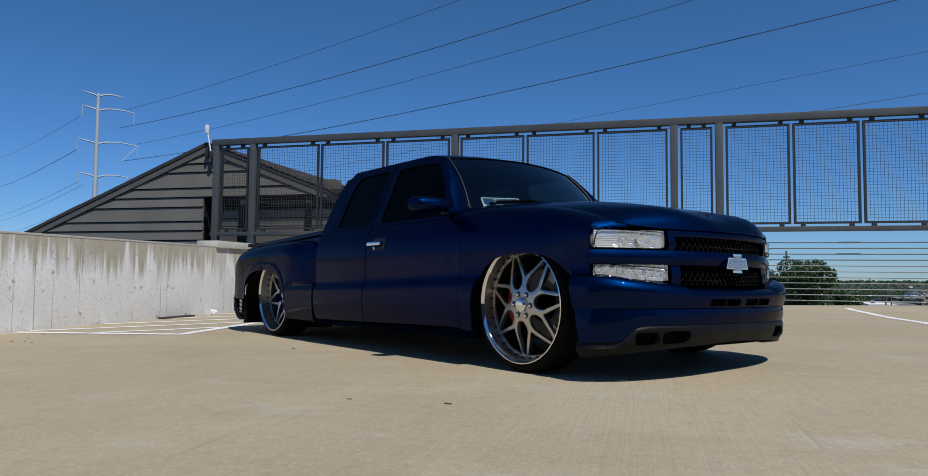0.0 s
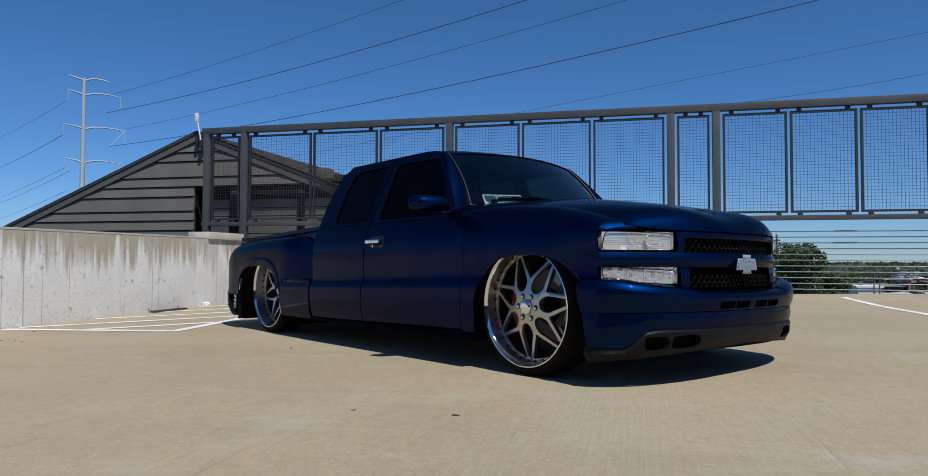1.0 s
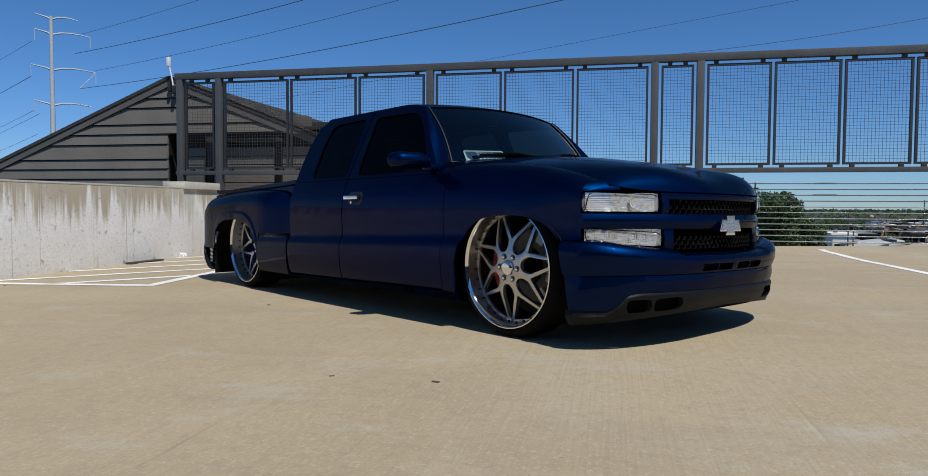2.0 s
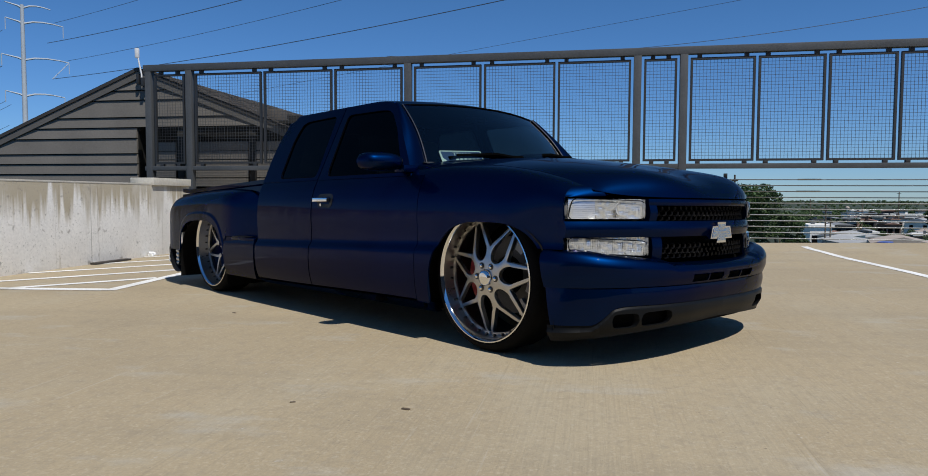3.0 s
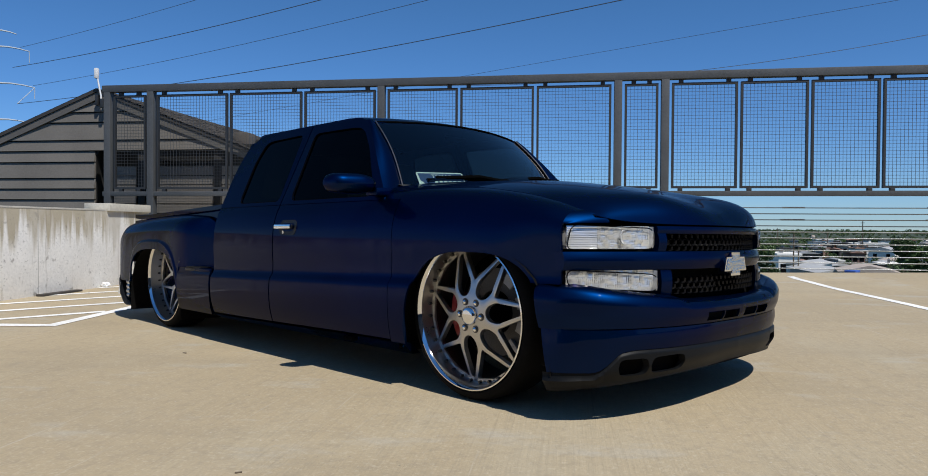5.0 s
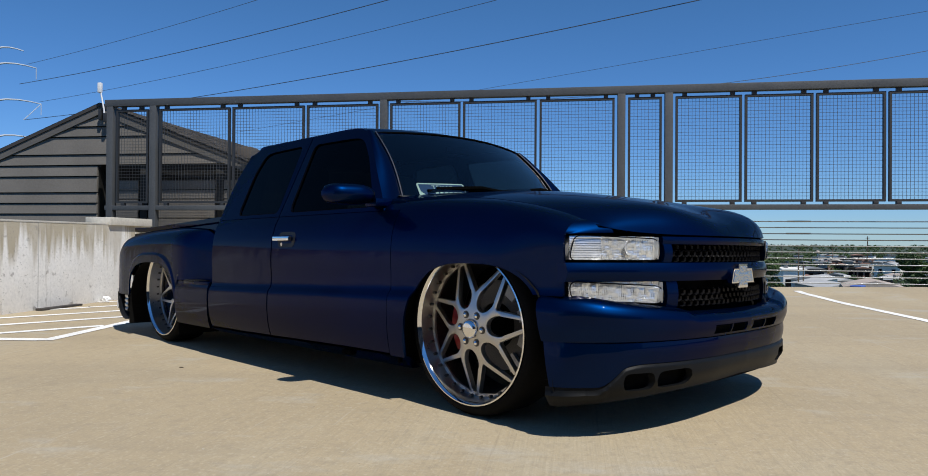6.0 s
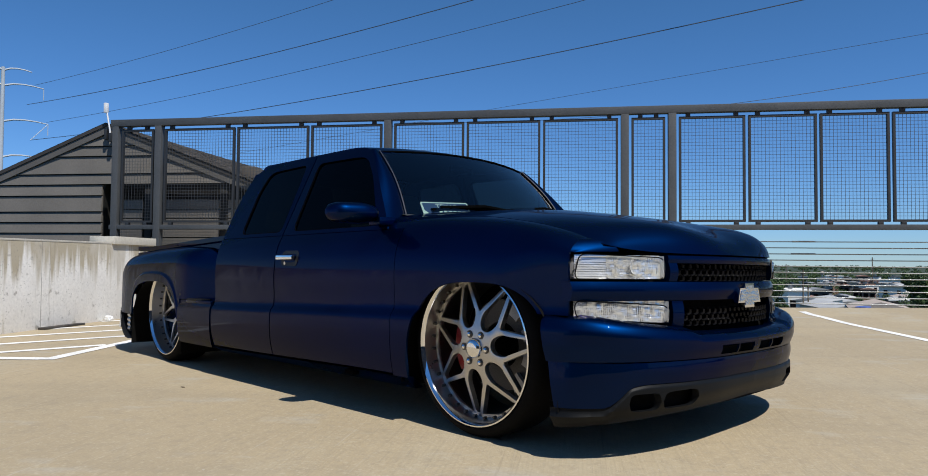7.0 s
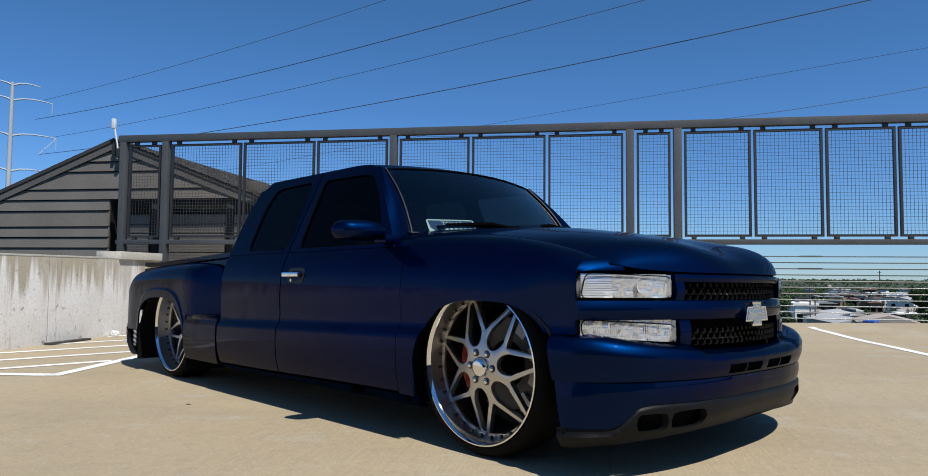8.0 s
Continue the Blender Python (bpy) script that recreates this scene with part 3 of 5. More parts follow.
    # flue vent
    part("roof_vent", box(-6.20, -5.92, 8.2, 8.5, 2.26, 2.56, 0.02), SHINGLE, house, "low brown roof vent")
    return house


def antenna():
    a = thing("antenna", "white panel antenna on a bent mast at the roof peak", "antenna", at=DECKAXES @ Matrix.Translation((-0.12, 0, 0)))
    v = 7.30
    part("mast", tube([(-8.12, v, 2.95), (-8.13, v, 3.12), (-8.17, v, 3.30), (-8.20, v, 3.45)], 0.014, 8), WHITE, a)
    part("panel", box(-8.245, -8.180, v - 0.03, v + 0.03, 3.42, 3.60, 0.012), WHITE, a)
    part("bracket", box(-8.26, -8.21, v + 0.02, v + 0.11, 2.95, 3.14, 0.006), FENCE_DARK, a)
    part("bracket", box(-8.14, -8.08, v - 0.02, v + 0.11, 2.90, 3.06, 0.006), FENCE_DARK, a)


# the pickup truck; x towards its nose, y to its left, front axle at x = 0
TRUCK_X = 0.022
# the truck stands square on the sloping deck
SLOPE_X = Vector((1, 0, FALL_X)).normalized()
SLOPE_Z = Vector((-FALL_X, -FALL_Y, 1)).normalized()
SLOPE_Y = SLOPE_Z.cross(SLOPE_X)
STANCE = Matrix.Translation((TRUCK_X, -0.915, FALL_X * TRUCK_X)) @ Matrix((SLOPE_X, SLOPE_Y, SLOPE_Z)).transposed().to_4x4() @ Matrix.Translation((0, 0.915, 0))
BELT = 0.985
SIDE = curve_through([(0.12, 0.915), (0.17, 0.940), (0.24, 0.975), (0.34, 0.996), (0.44, 1.002), (0.505, 0.999), (0.528, 0.988), (0.548, 0.974),
                      (0.60, 0.972), (0.72, 0.977), (0.82, 0.972), (0.90, 0.955), (0.97, 0.926), (1.02, 0.890), (1.05, 0.845), (1.065, 0.79)])
NOSE = curve_through([(0.0, 0.872), (0.15, 0.866), (0.30, 0.846), (0.45, 0.806), (0.56, 0.760), (0.70, 0.695), (0.82, 0.635), (0.92, 0.578)])
SEAM = curve_through([(-0.70, 1.065), (-0.30, 1.050), (0.0, 1.028), (0.25, 0.994), (0.45, 0.950), (0.58, 0.908), (0.70, 0.866)])


def flank(x, z):
    """Half width of the body side; the crease along it climbs towards the nose."""
    return SIDE(z - 0.026 * (x + 1.5) * smooth((z - 0.22) / 0.2) * smooth((0.95 - z) / 0.3))


def front_taper(x):
    return 0.055 * smooth((x - 0.10) / 0.62)


def arch(x, mid, half, base, high):
    d = min(1, abs((x - mid) / half))
    return base + high * (1 - d**3) ** (1 / 2.6)


def fender_low(x):
    if x < -0.395:
        return 0.235
    z = arch(x, 0.055, 0.445, 0.235, 0.480)
    return max(z, 0.588) if x > 0.3 else z


def fender_place(x, z):
    top = SEAM(x)
    late = 1 + 1.2 * smooth((x - 0.2) / 0.36)
    zz = z if z < 0.70 else lerp(0.70, 1.065, ((z - 0.70) / (top - 0.70)) ** late)
    return flank(x, zz) - front_taper(x)


def glass_y(z):
    return 0.915 - 0.40 * (z - 1.0) - 0.07 * max(0, z - 1.25)


def mirror_y(bm, side):
    if side > 0:
        for v in bm.verts:
            v.co.y = -v.co.y
        bmesh.ops.reverse_faces(bm, faces=bm.faces)
    return bm


def truck_fender(truck, side):
    xs = sorted(set([-0.508 + 0.022 * i for i in range(6)] + [-0.394 + 0.009 * i for i in range(14)] + [-0.262 + 0.03 * i for i in range(20)] + [0.345 + 0.0105 * i for i in range(22)]))
    n = len(xs) - 1

    # rows follow the crease, and end where the wheel arch cuts them
    rows = [0.20, 0.235, 0.27, 0.31, 0.35, 0.39, 0.43, 0.46, 0.485, 0.505, 0.516, 0.528, 0.538, 0.548, 0.57, 0.61, 0.65]
    m = len(rows) + 13

    def fn(a, b):
        x = xs[round(a * n)]
        j = round(b * m)
        if j < len(rows):
            z = rows[j] + 0.026 * (x + 1.5) * smooth((rows[j] - 0.22) / 0.2)
        else:
            z = lerp(0.65 + 0.026 * (x + 1.5), SEAM(x) - 0.004, (j - len(rows) + 1) / 14)
        z = max(z, fender_low(x))
        return (x, -fender_place(x, z), z)

    bm = sheet(fn, n, m)
    bmesh.ops.remove_doubles(bm, verts=bm.verts, dist=0.0002)
    bm = mirror_y(bm, side)
    lip(bm, (0, -0.012 * side, 0))
    part("front_fender", bm, PAINT, truck, "glossy navy metallic fender")
    # top of the fender running back to the windscreen pillar
    def shoulder(a, b):
        x = lerp(-0.76, -0.5085, a)
        top = SEAM(max(-0.70, x)) - 0.004
        z = lerp(0.982, top, b)
        return (x, -SIDE(lerp(0.982, 1.065, b)) + 0.003, z)

    part("fender_shoulder", mirror_y(sheet(shoulder, 8, 8), side), PAINT, truck)
    # rounded end of the fender over the headlamp
    x_end = xs[-1]

    def tip(a, b):
        z = lerp(0.843, SEAM(x_end) - 0.004 - 0.009 * smooth(2.5 * a), b)
        y = fender_place(x_end, z)
        q = lerp(0.928, 0.735, b)
        s, c = math.sin(math.pi / 2 * a), 1 - math.cos(math.pi / 2 * a)
        return (lerp(x_end - 0.004, NOSE(q) - 0.002, s), -lerp(y, q, s), lerp(z, 0.845 + 0.006 * b, c))

    part("fender_nose", mirror_y(sheet(tip, 10, 14), side), PAINT, truck)
    # dark wheel housing
    bm = sheet(lambda a, b: (0.035 + 0.50 * math.cos(math.pi * a), side * lerp(0.50, 0.958, b), 0.20 + 0.56 * math.sin(math.pi * a) ** 0.6), 20, 2)
    part("wheel_housing", bm, UNDER, truck)
    bm = sheet(lambda a, b: (lerp(-0.47, 0.55, a), side * 0.50, lerp(0.17, 0.80, b)), 2, 2)
    part("wheel_housing", bm, UNDER, truck)


def truck_hood(truck):
    mid = curve_through([(-0.66, 1.118), (-0.3, 1.112), (0.0, 1.096), (0.25, 1.066), (0.45, 1.034), (0.62, 0.993), (0.74, 0.950), (0.82, 0.906), (0.875, 0.846)])

    blunt = curve_through([(-0.66, 1.118), (0.0, 1.096), (0.25, 1.066), (0.45, 1.036), (0.62, 1.008), (0.70, 0.992), (0.76, 0.973), (0.80, 0.953), (0.83, 0.930), (0.85, 0.908), (0.865, 0.880), (0.875, 0.846)])

    def fn(a, b):
        y = lerp(-0.792, 0.792, b)
        front = NOSE(abs(y)) - 0.004
        back = -0.66 + 0.07 * (1 - (y / 0.8) ** 2)
        x = lerp(back, front, 1 - (1 - a) ** 1.7)
        k = abs(y) / 0.792
        xm = lerp(-0.66, 0.875, (x + 0.66) / (front + 0.66))
        edge = SEAM(lerp(-0.66, 0.66, (x + 0.66) / (front + 0.66)))
        dome = 1 - k ** lerp(2.8, 5.6, smooth((x - 0.05) / 0.55))
        z = lerp(edge, lerp(mid(xm), blunt(xm), smooth(k / 0.55)), dome)
        return (x, y, z)

    bm = sheet(fn, 64, 44)
    lip(bm, (-0.030, 0, -0.006))
    part("hood", bm, PAINT, truck, "glossy navy metallic hood")
    # cowl and wipers at the foot of the windscreen
    bm = sheet(lambda a, b: (lerp(-0.76, -0.60, a) + 0.07 * (1 - (lerp(-0.8, 0.8, b) / 0.8) ** 2), lerp(-0.72, 0.72, b), lerp(1.072, 1.052, a) + 0.03 * (1 - lerp(-1, 1, b) ** 2)), 3, 20)
    part("cowl", lip(bm, (0, 0, -0.03)), SEALING, truck)
    for y0, y1, back, up in ((-0.50, 0.06, 0.0, 0.0), (0.14, 0.62, 0.035, 0.030)):
        bm = tube([(-0.55 - back, y1, 1.118 + up), (-0.60 - back, lerp(y0, y1, 0.5), 1.148 + up), (-0.69 - back, y0, 1.130 + up)], 0.013, 6)
        tube([(-0.70 - back, y0 - 0.06, 1.112 + up), (-0.665 - back, lerp(y0, y1, 0.4), 1.140 + up), (-0.60 - back, lerp(y0, y1, 0.95), 1.138 + up)], 0.014, 6, bm)
        part("wiper", bm, SEALING, truck)


def truck_door(truck, side):
    def skin(x0, x1, bm=None):
        def fn(a, b):
            x = lerp(x0, x1, a)
            z = lerp(0.221 + 0.026 * smooth((x + 2.5) / 2.0), BELT, b)
            return (x, -flank(x, z), z)
        return sheet(fn, 10, 40, bm)

    def up(a, b):
        return (a, -glass_y(b), b)

    shapes = [("door", -1.735, -0.512,
               [(-1.735, BELT), (-0.64, BELT), (-0.70, 1.072), (-0.90, 1.31), (-1.055, 1.475), (-1.12, 1.525), (-1.22, 1.548), (-1.735, 1.562)],
               [(-1.635, 1.008), (-0.765, 1.008), (-0.80, 1.09), (-0.955, 1.315), (-1.085, 1.445), (-1.15, 1.476), (-1.25, 1.485), (-1.665, 1.492)]),
              ("rear_door", -2.598, -1.747,
               [(-1.747, BELT), (-1.747, 1.562), (-2.22, 1.562), (-2.36, 1.555), (-2.45, 1.535), (-2.51, 1.506), (-2.55, 1.465), (-2.572, 1.41), (-2.588, 1.32), (-2.598, 1.20), (-2.598, BELT)],
               [(-1.775, 1.008), (-1.815, 1.500), (-2.24, 1.492), (-2.31, 1.47), (-2.345, 1.35), (-2.335, 1.008)])]
    for name, x0, x1, outline, hole in shapes:
        bm = skin(x0, x1)
        lip(bm, (0, 0.03, 0))
        ring = rounded(hole, 0.055)
        top = plate(outline, [ring], up, (0, 0.03, 0))
        me = bpy.data.meshes.new("joined")
        top.to_mesh(me)
        top.free()
        bm.from_mesh(me)
        bpy.data.meshes.remove(me)
        door = part(name, mirror_y(bm, side), PAINT, truck, "glossy navy metallic door with dark tinted window")
        pane = plate(rounded([(lerp(sum(p[0] for p in hole) / len(hole), p[0], 1.03), lerp(1.26, p[1], 1.03)) for p in hole], 0.055), [], lambda a, b: (a, -glass_y(b) + 0.012, b), (0, 0.004, 0))
        pane = part("window_pane", mirror_y(pane, side), TINT if name == "door" else DARKTINT, door, "almost black tinted glass")
        seal = bmesh.new()
        loop = [Vector((a, (-glass_y(b) + 0.006), b)) for a, b in ring]
        tube(loop + [loop[0]], 0.0045, 5, seal)
        part("window_seal", mirror_y(seal, side), SEALING, door)
        if name == "door":
            x, z = -1.585, 0.842
            y = -flank(x, z)
            cup = plate(rounded([(x - 0.075, z - 0.055), (x + 0.125, z - 0.055), (x + 0.125, z + 0.042), (x - 0.075, z + 0.042)], 0.045), [], lambda a, b: (a, -flank(a, b) - 0.002, b), (0, 0.004, 0))
            part("handle_recess", mirror_y(cup, side), BLACK, door)
            bm = box(x - 0.100, x + 0.095, y - 0.032, y - 0.008, z - 0.014, z + 0.014, 0.007)
            part("handle", mirror_y(bm, side), CHROME, door, "chrome door handle")
            part("lock", mirror_y(shift(lathe([(0, 0.001), (0, 0.011), (0.008, 0.012)], 12), (x - 0.03, y - 0.006, z - 0.036)), side), CHROME, door)
    # sill below the doors
    bm = sheet(lambda a, b: (lerp(-2.62, -0.42, a), -lerp(0.90, 0.962, b), lerp(0.172, 0.206 + 0.024 * smooth((lerp(-2.62, -0.42, a) + 2.5) / 2.0), b)), 12, 4)
    sill = part("sill", mirror_y(lip(bm, (0, 0.05, 0)), side), PAINT, truck)
    part("jacking_pad", mirror_y(box(-0.945, -0.865, -0.972, -0.93, 0.196, 0.222, 0.006), side), SEALING, sill)


def shift(bm, way):
    bmesh.ops.translate(bm, verts=bm.verts, vec=way)
    return bm


def truck_cab(truck):
    base = lambda y: (-0.735 + 0.17 * (1 - (y / 0.72) ** 2), 1.075 + 0.028 * (1 - (y / 0.72) ** 2))
    head = lambda y: (-1.085 + 0.10 * (1 - (y / 0.66) ** 2), 1.512 + 0.030 * (1 - (y / 0.66) ** 2))

    def ws(a, b):
        k = lerp(-1, 1, b)
        y = k * lerp(0.715, 0.645, a)
        (x0, z0), (x1, z1) = base(k * 0.72), head(k * 0.66)
        return (lerp(x0, x1, a) + 0.03 * math.sin(math.pi * a), y, lerp(z0, z1, a) + 0.012 * math.sin(math.pi * a))

    part("windscreen", sheet(ws, 14, 20), SCREEN, truck, "tinted windscreen glass")
    loop = [Vector(ws(0, b / 20)) for b in range(21)] + [Vector(ws(a / 10, 1)) for a in range(1, 11)] + [Vector(ws(1, 1 - b / 20)) for b in range(1, 21)] + [Vector(ws(1 - a / 10, 0)) for a in range(1, 11)]
    part("windscreen_seal", tube(loop, 0.008, 6), SEALING, truck)
    # added steel tubes stand in for the highlight along the screen's side edges
    for b in (0, 1):
        trim = [Vector(ws(a / 12, b)) + Vector((0.006, (2 * b - 1) * 0.006, 0.006)) for a in range(13)]
        part("windscreen_glint", tube(trim, 0.0045, 6), STEEL, truck, "thin steel line standing in for the highlight on the windscreen's edge")
    # windscreen pillars
    for side in (-1, 1):
        ol = [(-0.64, BELT), (-0.70, 1.072), (-0.90, 1.31), (-1.055, 1.475), (-1.12, 1.525)]

        def pil(a, b):
            t = a * 4
            i = min(3, int(t))
            x = lerp(ol[i][0], ol[i + 1][0], t - i)
            z = lerp(ol[i][1], ol[i + 1][1], t - i)
            q = max(0, min(1, (z - 1.075) / (1.512 - 1.075)))
            w = ws(q, 0)
            o = (x, -glass_y(z), z)
            out = 0.012 * math.sin(math.pi * b)
            return (lerp(o[0], w[0], b) + out, lerp(o[1], w[1], b) - out, lerp(o[2], w[2], b) + out * 0.6)

        part("pillar", mirror_y(sheet(pil, 24, 8), side), PAINT, truck)

    def rf(a, b):
        y = lerp(-1, 1, b)
        hx, hz = head(y * 0.66)
        x = lerp(hx, -2.555 + 0.03 * y * y, a)
        k = abs(y)
        edge = 1.562 - 0.016 * smooth((x + 1.35) / 0.25) - 0.06 * smooth((-2.42 - x) / 0.14)
        z = edge + 0.036 * (1 - k**2.2) * (1 - 0.25 * smooth((x + 1.3) / 0.3))
        z = lerp(z, hz, smooth((x - hx + 0.12) / 0.12))
        return (x, y * lerp(0.668, 0.672, a), z)

    part("roof", lip(sheet(rf, 40, 30), (0, 0, -0.02)), PAINT, truck, "glossy navy metallic roof")
    # rear wall of the cab with its window
    bm = plate([(-0.91, 0.30), (0.91, 0.30), (0.915, 1.0), (0.70, 1.50), (0.55, 1.57), (-0.55, 1.57), (-0.70, 1.50), (-0.915, 1.0)],
               [rounded([(-0.62, 1.08), (0.62, 1.08), (0.55, 1.46), (-0.55, 1.46)], 0.06)], lambda a, b: (-2.60 + 0.05 * smooth((b - 1.0) / 0.5), a, b), (0.03, 0, 0))
    part("cab_back", bm, PAINT, truck)
    bm = plate(rounded([(-0.64, 1.06), (0.64, 1.06), (0.57, 1.48), (-0.57, 1.48)], 0.06), [], lambda a, b: (-2.575 + 0.05 * smooth((b - 1.0) / 0.5), a, b), (0.004, 0, 0))
    part("rear_window", bm, SCREEN, truck)
    # inside
    part("cab_floor", box(-2.55, -0.50, -0.84, 0.84, 0.24, 0.30), UNDER, truck)
    bm = sheet(lambda a, b: (lerp(-0.66, -1.02, a) + 0.12 * (1 - lerp(-1, 1, b) ** 2) * (1 - a), lerp(-0.76, 0.76, b), lerp(1.066, 1.05, a) + 0.03 * math.sin(math.pi * a) - 0.40 * smooth((a - 0.85) / 0.15)), 16, 12)
    part("dashboard", bm, DASH, truck)
    for y in (-0.42, 0.42):
        bm = box(-1.95, -1.45, y - 0.25, y + 0.25, 0.48, 0.66, 0.05)
        part("seat_cushion", bm, SEATCLOTH, truck)
        bm = box(-0.07, 0.07, y - 0.25, y + 0.25, 0, 0.62, 0.05, None, Matrix.Translation((-1.98, 0, 0.60)) @ Matrix.Rotation(radians(-14), 4, "Y"))
        part("seat_back", bm, SEATCLOTH, truck)
        part("headrest", box(-2.20, -2.10, y - 0.12, y + 0.12, 1.20, 1.38, 0.04), SEATCLOTH, truck)
    ring = [(-1.20 + 0.07 * math.sin(q), 0.42 + 0.18 * math.cos(q), 1.0 + 0.17 * math.sin(q)) for q in (2 * math.pi * k / 24 for k in range(25))]
    part("steering_wheel", tube(ring, 0.014, 6), BLACK, truck)
    part("rear_view_mirror", box(-1.06, -1.04, -0.10, 0.10, 1.415, 1.46, 0.008), SEALING, truck)


def truck_mirror(truck, side):
    prof = curve_through([(0.0, 0.026), (0.12, 0.044), (0.4, 0.056), (0.8, 0.052), (0.95, 0.036), (1.0, 0.014)])

    def fn(a, b):
        y = lerp(-0.955, -1.225, a)
        q = 2 * math.pi * b
        h = prof(a)
        c, s = math.cos(q), math.sin(q)
        return (-0.72 - 0.045 * a + (0.105 if c > 0 else 0.040) * abs(c) ** 0.7 * (1 if c > 0 else -1) * (h / 0.056), y, 1.066 + h * abs(s) ** 0.8 * (1 if s > 0 else -1))

    bm = sheet(fn, 14, 24)
    bmesh.ops.remove_doubles(bm, verts=bm.verts, dist=0.0005)
    bmesh.ops.holes_fill(bm, edges=[e for e in bm.edges if e.is_boundary], sides=0)
    m = part("door_mirror", mirror_y(bm, side), PAINT, truck, "glossy navy door mirror shell")
    part("mirror_foot", mirror_y(box(-0.74, -0.64, -0.975, -0.86, 1.005, 1.05, 0.012), side), PAINT, m)


def truck_bed(truck):
    x0, x1 = -4.70, -2.655
    rail = lambda x: lerp(0.915, 1.012, (x - x0) / (x1 - x0))
    for side in (-1, 1):
        bm = sheet(lambda a, b: (lerp(x0, x1, a), -(0.79 + 0.012 * math.sin(math.pi * b)), lerp(0.22, rail(lerp(x0, x1, a)), b)), 12, 10)
        part("bed_side", mirror_y(lip(bm, (0, 0.03, 0)), side), PAINT, truck)
        top = curve_through([(-4.74, 0.76), (-4.66, 0.845), (-4.50, 0.895), (-4.20, 0.922), (-3.80, 0.942), (-3.40, 0.950), (-3.05, 0.935), (-2.95, 0.905), (-2.86, 0.84)])
        out = curve_through([(-4.74, 0.10), (-4.66, 0.155), (-4.45, 0.180), (-4.0, 0.192), (-3.3, 0.192), (-3.16, 0.180), (-3.05, 0.135), (-2.95, 0.06), (-2.86, 0.004)])
        xs = [-4.74 + 0.02 * i for i in range(25)] + [-4.24 + 0.05 * i for i in range(18)] + [-3.35 + 0.0245 * i for i in range(21)]
        n = len(xs) - 1

        def flare(a, b):
            x = xs[round(a * n)]
            zt, e = top(x), out(x)
            low = 0.53 if x > -3.24 else arch(x, -3.765, 0.535, 0.10 if x > -3.765 else 0.36, 0.56 if x > -3.765 else 0.30)
            if x < -4.29:
                low = 0.36
            if b < 0.5:
                q = math.pi / 2 * b / 0.5
                return (x, -(0.786 + e * math.sin(q) ** 0.75), lerp(zt - 0.17, zt, math.cos(q) ** 0.8))
            t = (b - 0.5) / 0.5
            z = lerp(zt - 0.17, min(low, zt - 0.18), t)
            # a raised lip runs round the wheel opening
            ease = smooth((x + 4.34) / 0.08) * smooth((-3.20 - x) / 0.08)
            return (x, -(0.786 + e + 0.009 * ease * smooth((low + 0.085 - z) / 0.022)), z)

        bm = sheet(flare, n, 48)
        part("rear_fender", mirror_y(lip(bm, (0, 0.014, 0)), side), PAINT, truck, "flared navy metallic stepside fender")
        # step ahead of the rear wheel
        bm = sheet(lambda a, b: (lerp(-3.24, -2.655, a), -lerp(0.968, flank(lerp(-3.24, -2.655, a), lerp(0.195, 0.525, b)), 0.6), lerp(0.195, 0.525, b)), 8, 14)
        part("step_panel", mirror_y(lip(bm, (0, 0.03, 0)), side), PAINT, truck)
        bm = box(-3.10, -2.66, -0.978, -0.80, 0.505, 0.532, 0.008)
        st = part("step_plate", mirror_y(bm, side), PAINT, truck)
        part("tread", mirror_y(box(-3.06, -2.80, -0.984, -0.90, 0.533, 0.540, 0.002), side), VALANCE, st)
        bm = sheet(lambda a, b: (-3.765 + 0.55 * math.cos(math.pi * a), -lerp(0.48, 0.962, b), 0.10 + 0.585 * math.sin(math.pi * a) ** 0.6), 20, 2)
        part("wheel_housing", mirror_y(bm, side), UNDER, truck)
        bm = sheet(lambda a, b: (lerp(-4.36, -3.2, a), -0.48, lerp(0.15, 0.75, b)), 2, 2)
        part("wheel_housing", mirror_y(bm, side), UNDER, truck)
        part("tail_lamp", mirror_y(box(-4.765, -4.70, -0.86, -0.72, 0.52, 0.70, 0.015), side), REDLENS, truck, "red tail lamp")
    part("tailgate", box(-4.72, -4.68, -0.78, 0.78, 0.42, 0.915, 0.01), PAINT, truck)
    # lid over the bed
    bm = sheet(lambda a, b: (lerp(-4.60, -2.64, a), lerp(-0.825, 0.825, b), lerp(0.952, 1.026, a) + 0.02 * smooth((0.06 - a) / 0.06) + 0.02 * (1 - lerp(-1, 1, b) ** 2)), 12, 12)
    part("bed_cover", lip(bm, (0, 0, -0.035)), PAINT, truck, "flat navy lid over the bed")
    # roll bumper with its curled end
    plan = curve_through([(0.0, -4.86), (0.6, -4.84), (0.82, -4.80), (0.90, -4.77), (0.945, -4.70)])
    bm = sheet(lambda a, b: (plan(abs(lerp(-0.945, 0.945, a))) + 0.02 * math.sin(math.pi * b), lerp(-0.945, 0.945, a), lerp(0.20, 0.38, b) + 0.02 * abs(lerp(-1, 1, a))), 30, 8)
    part("rear_bumper", lip(bm, (0.04, 0, 0)), CHROME, truck, "chrome rear bumper")
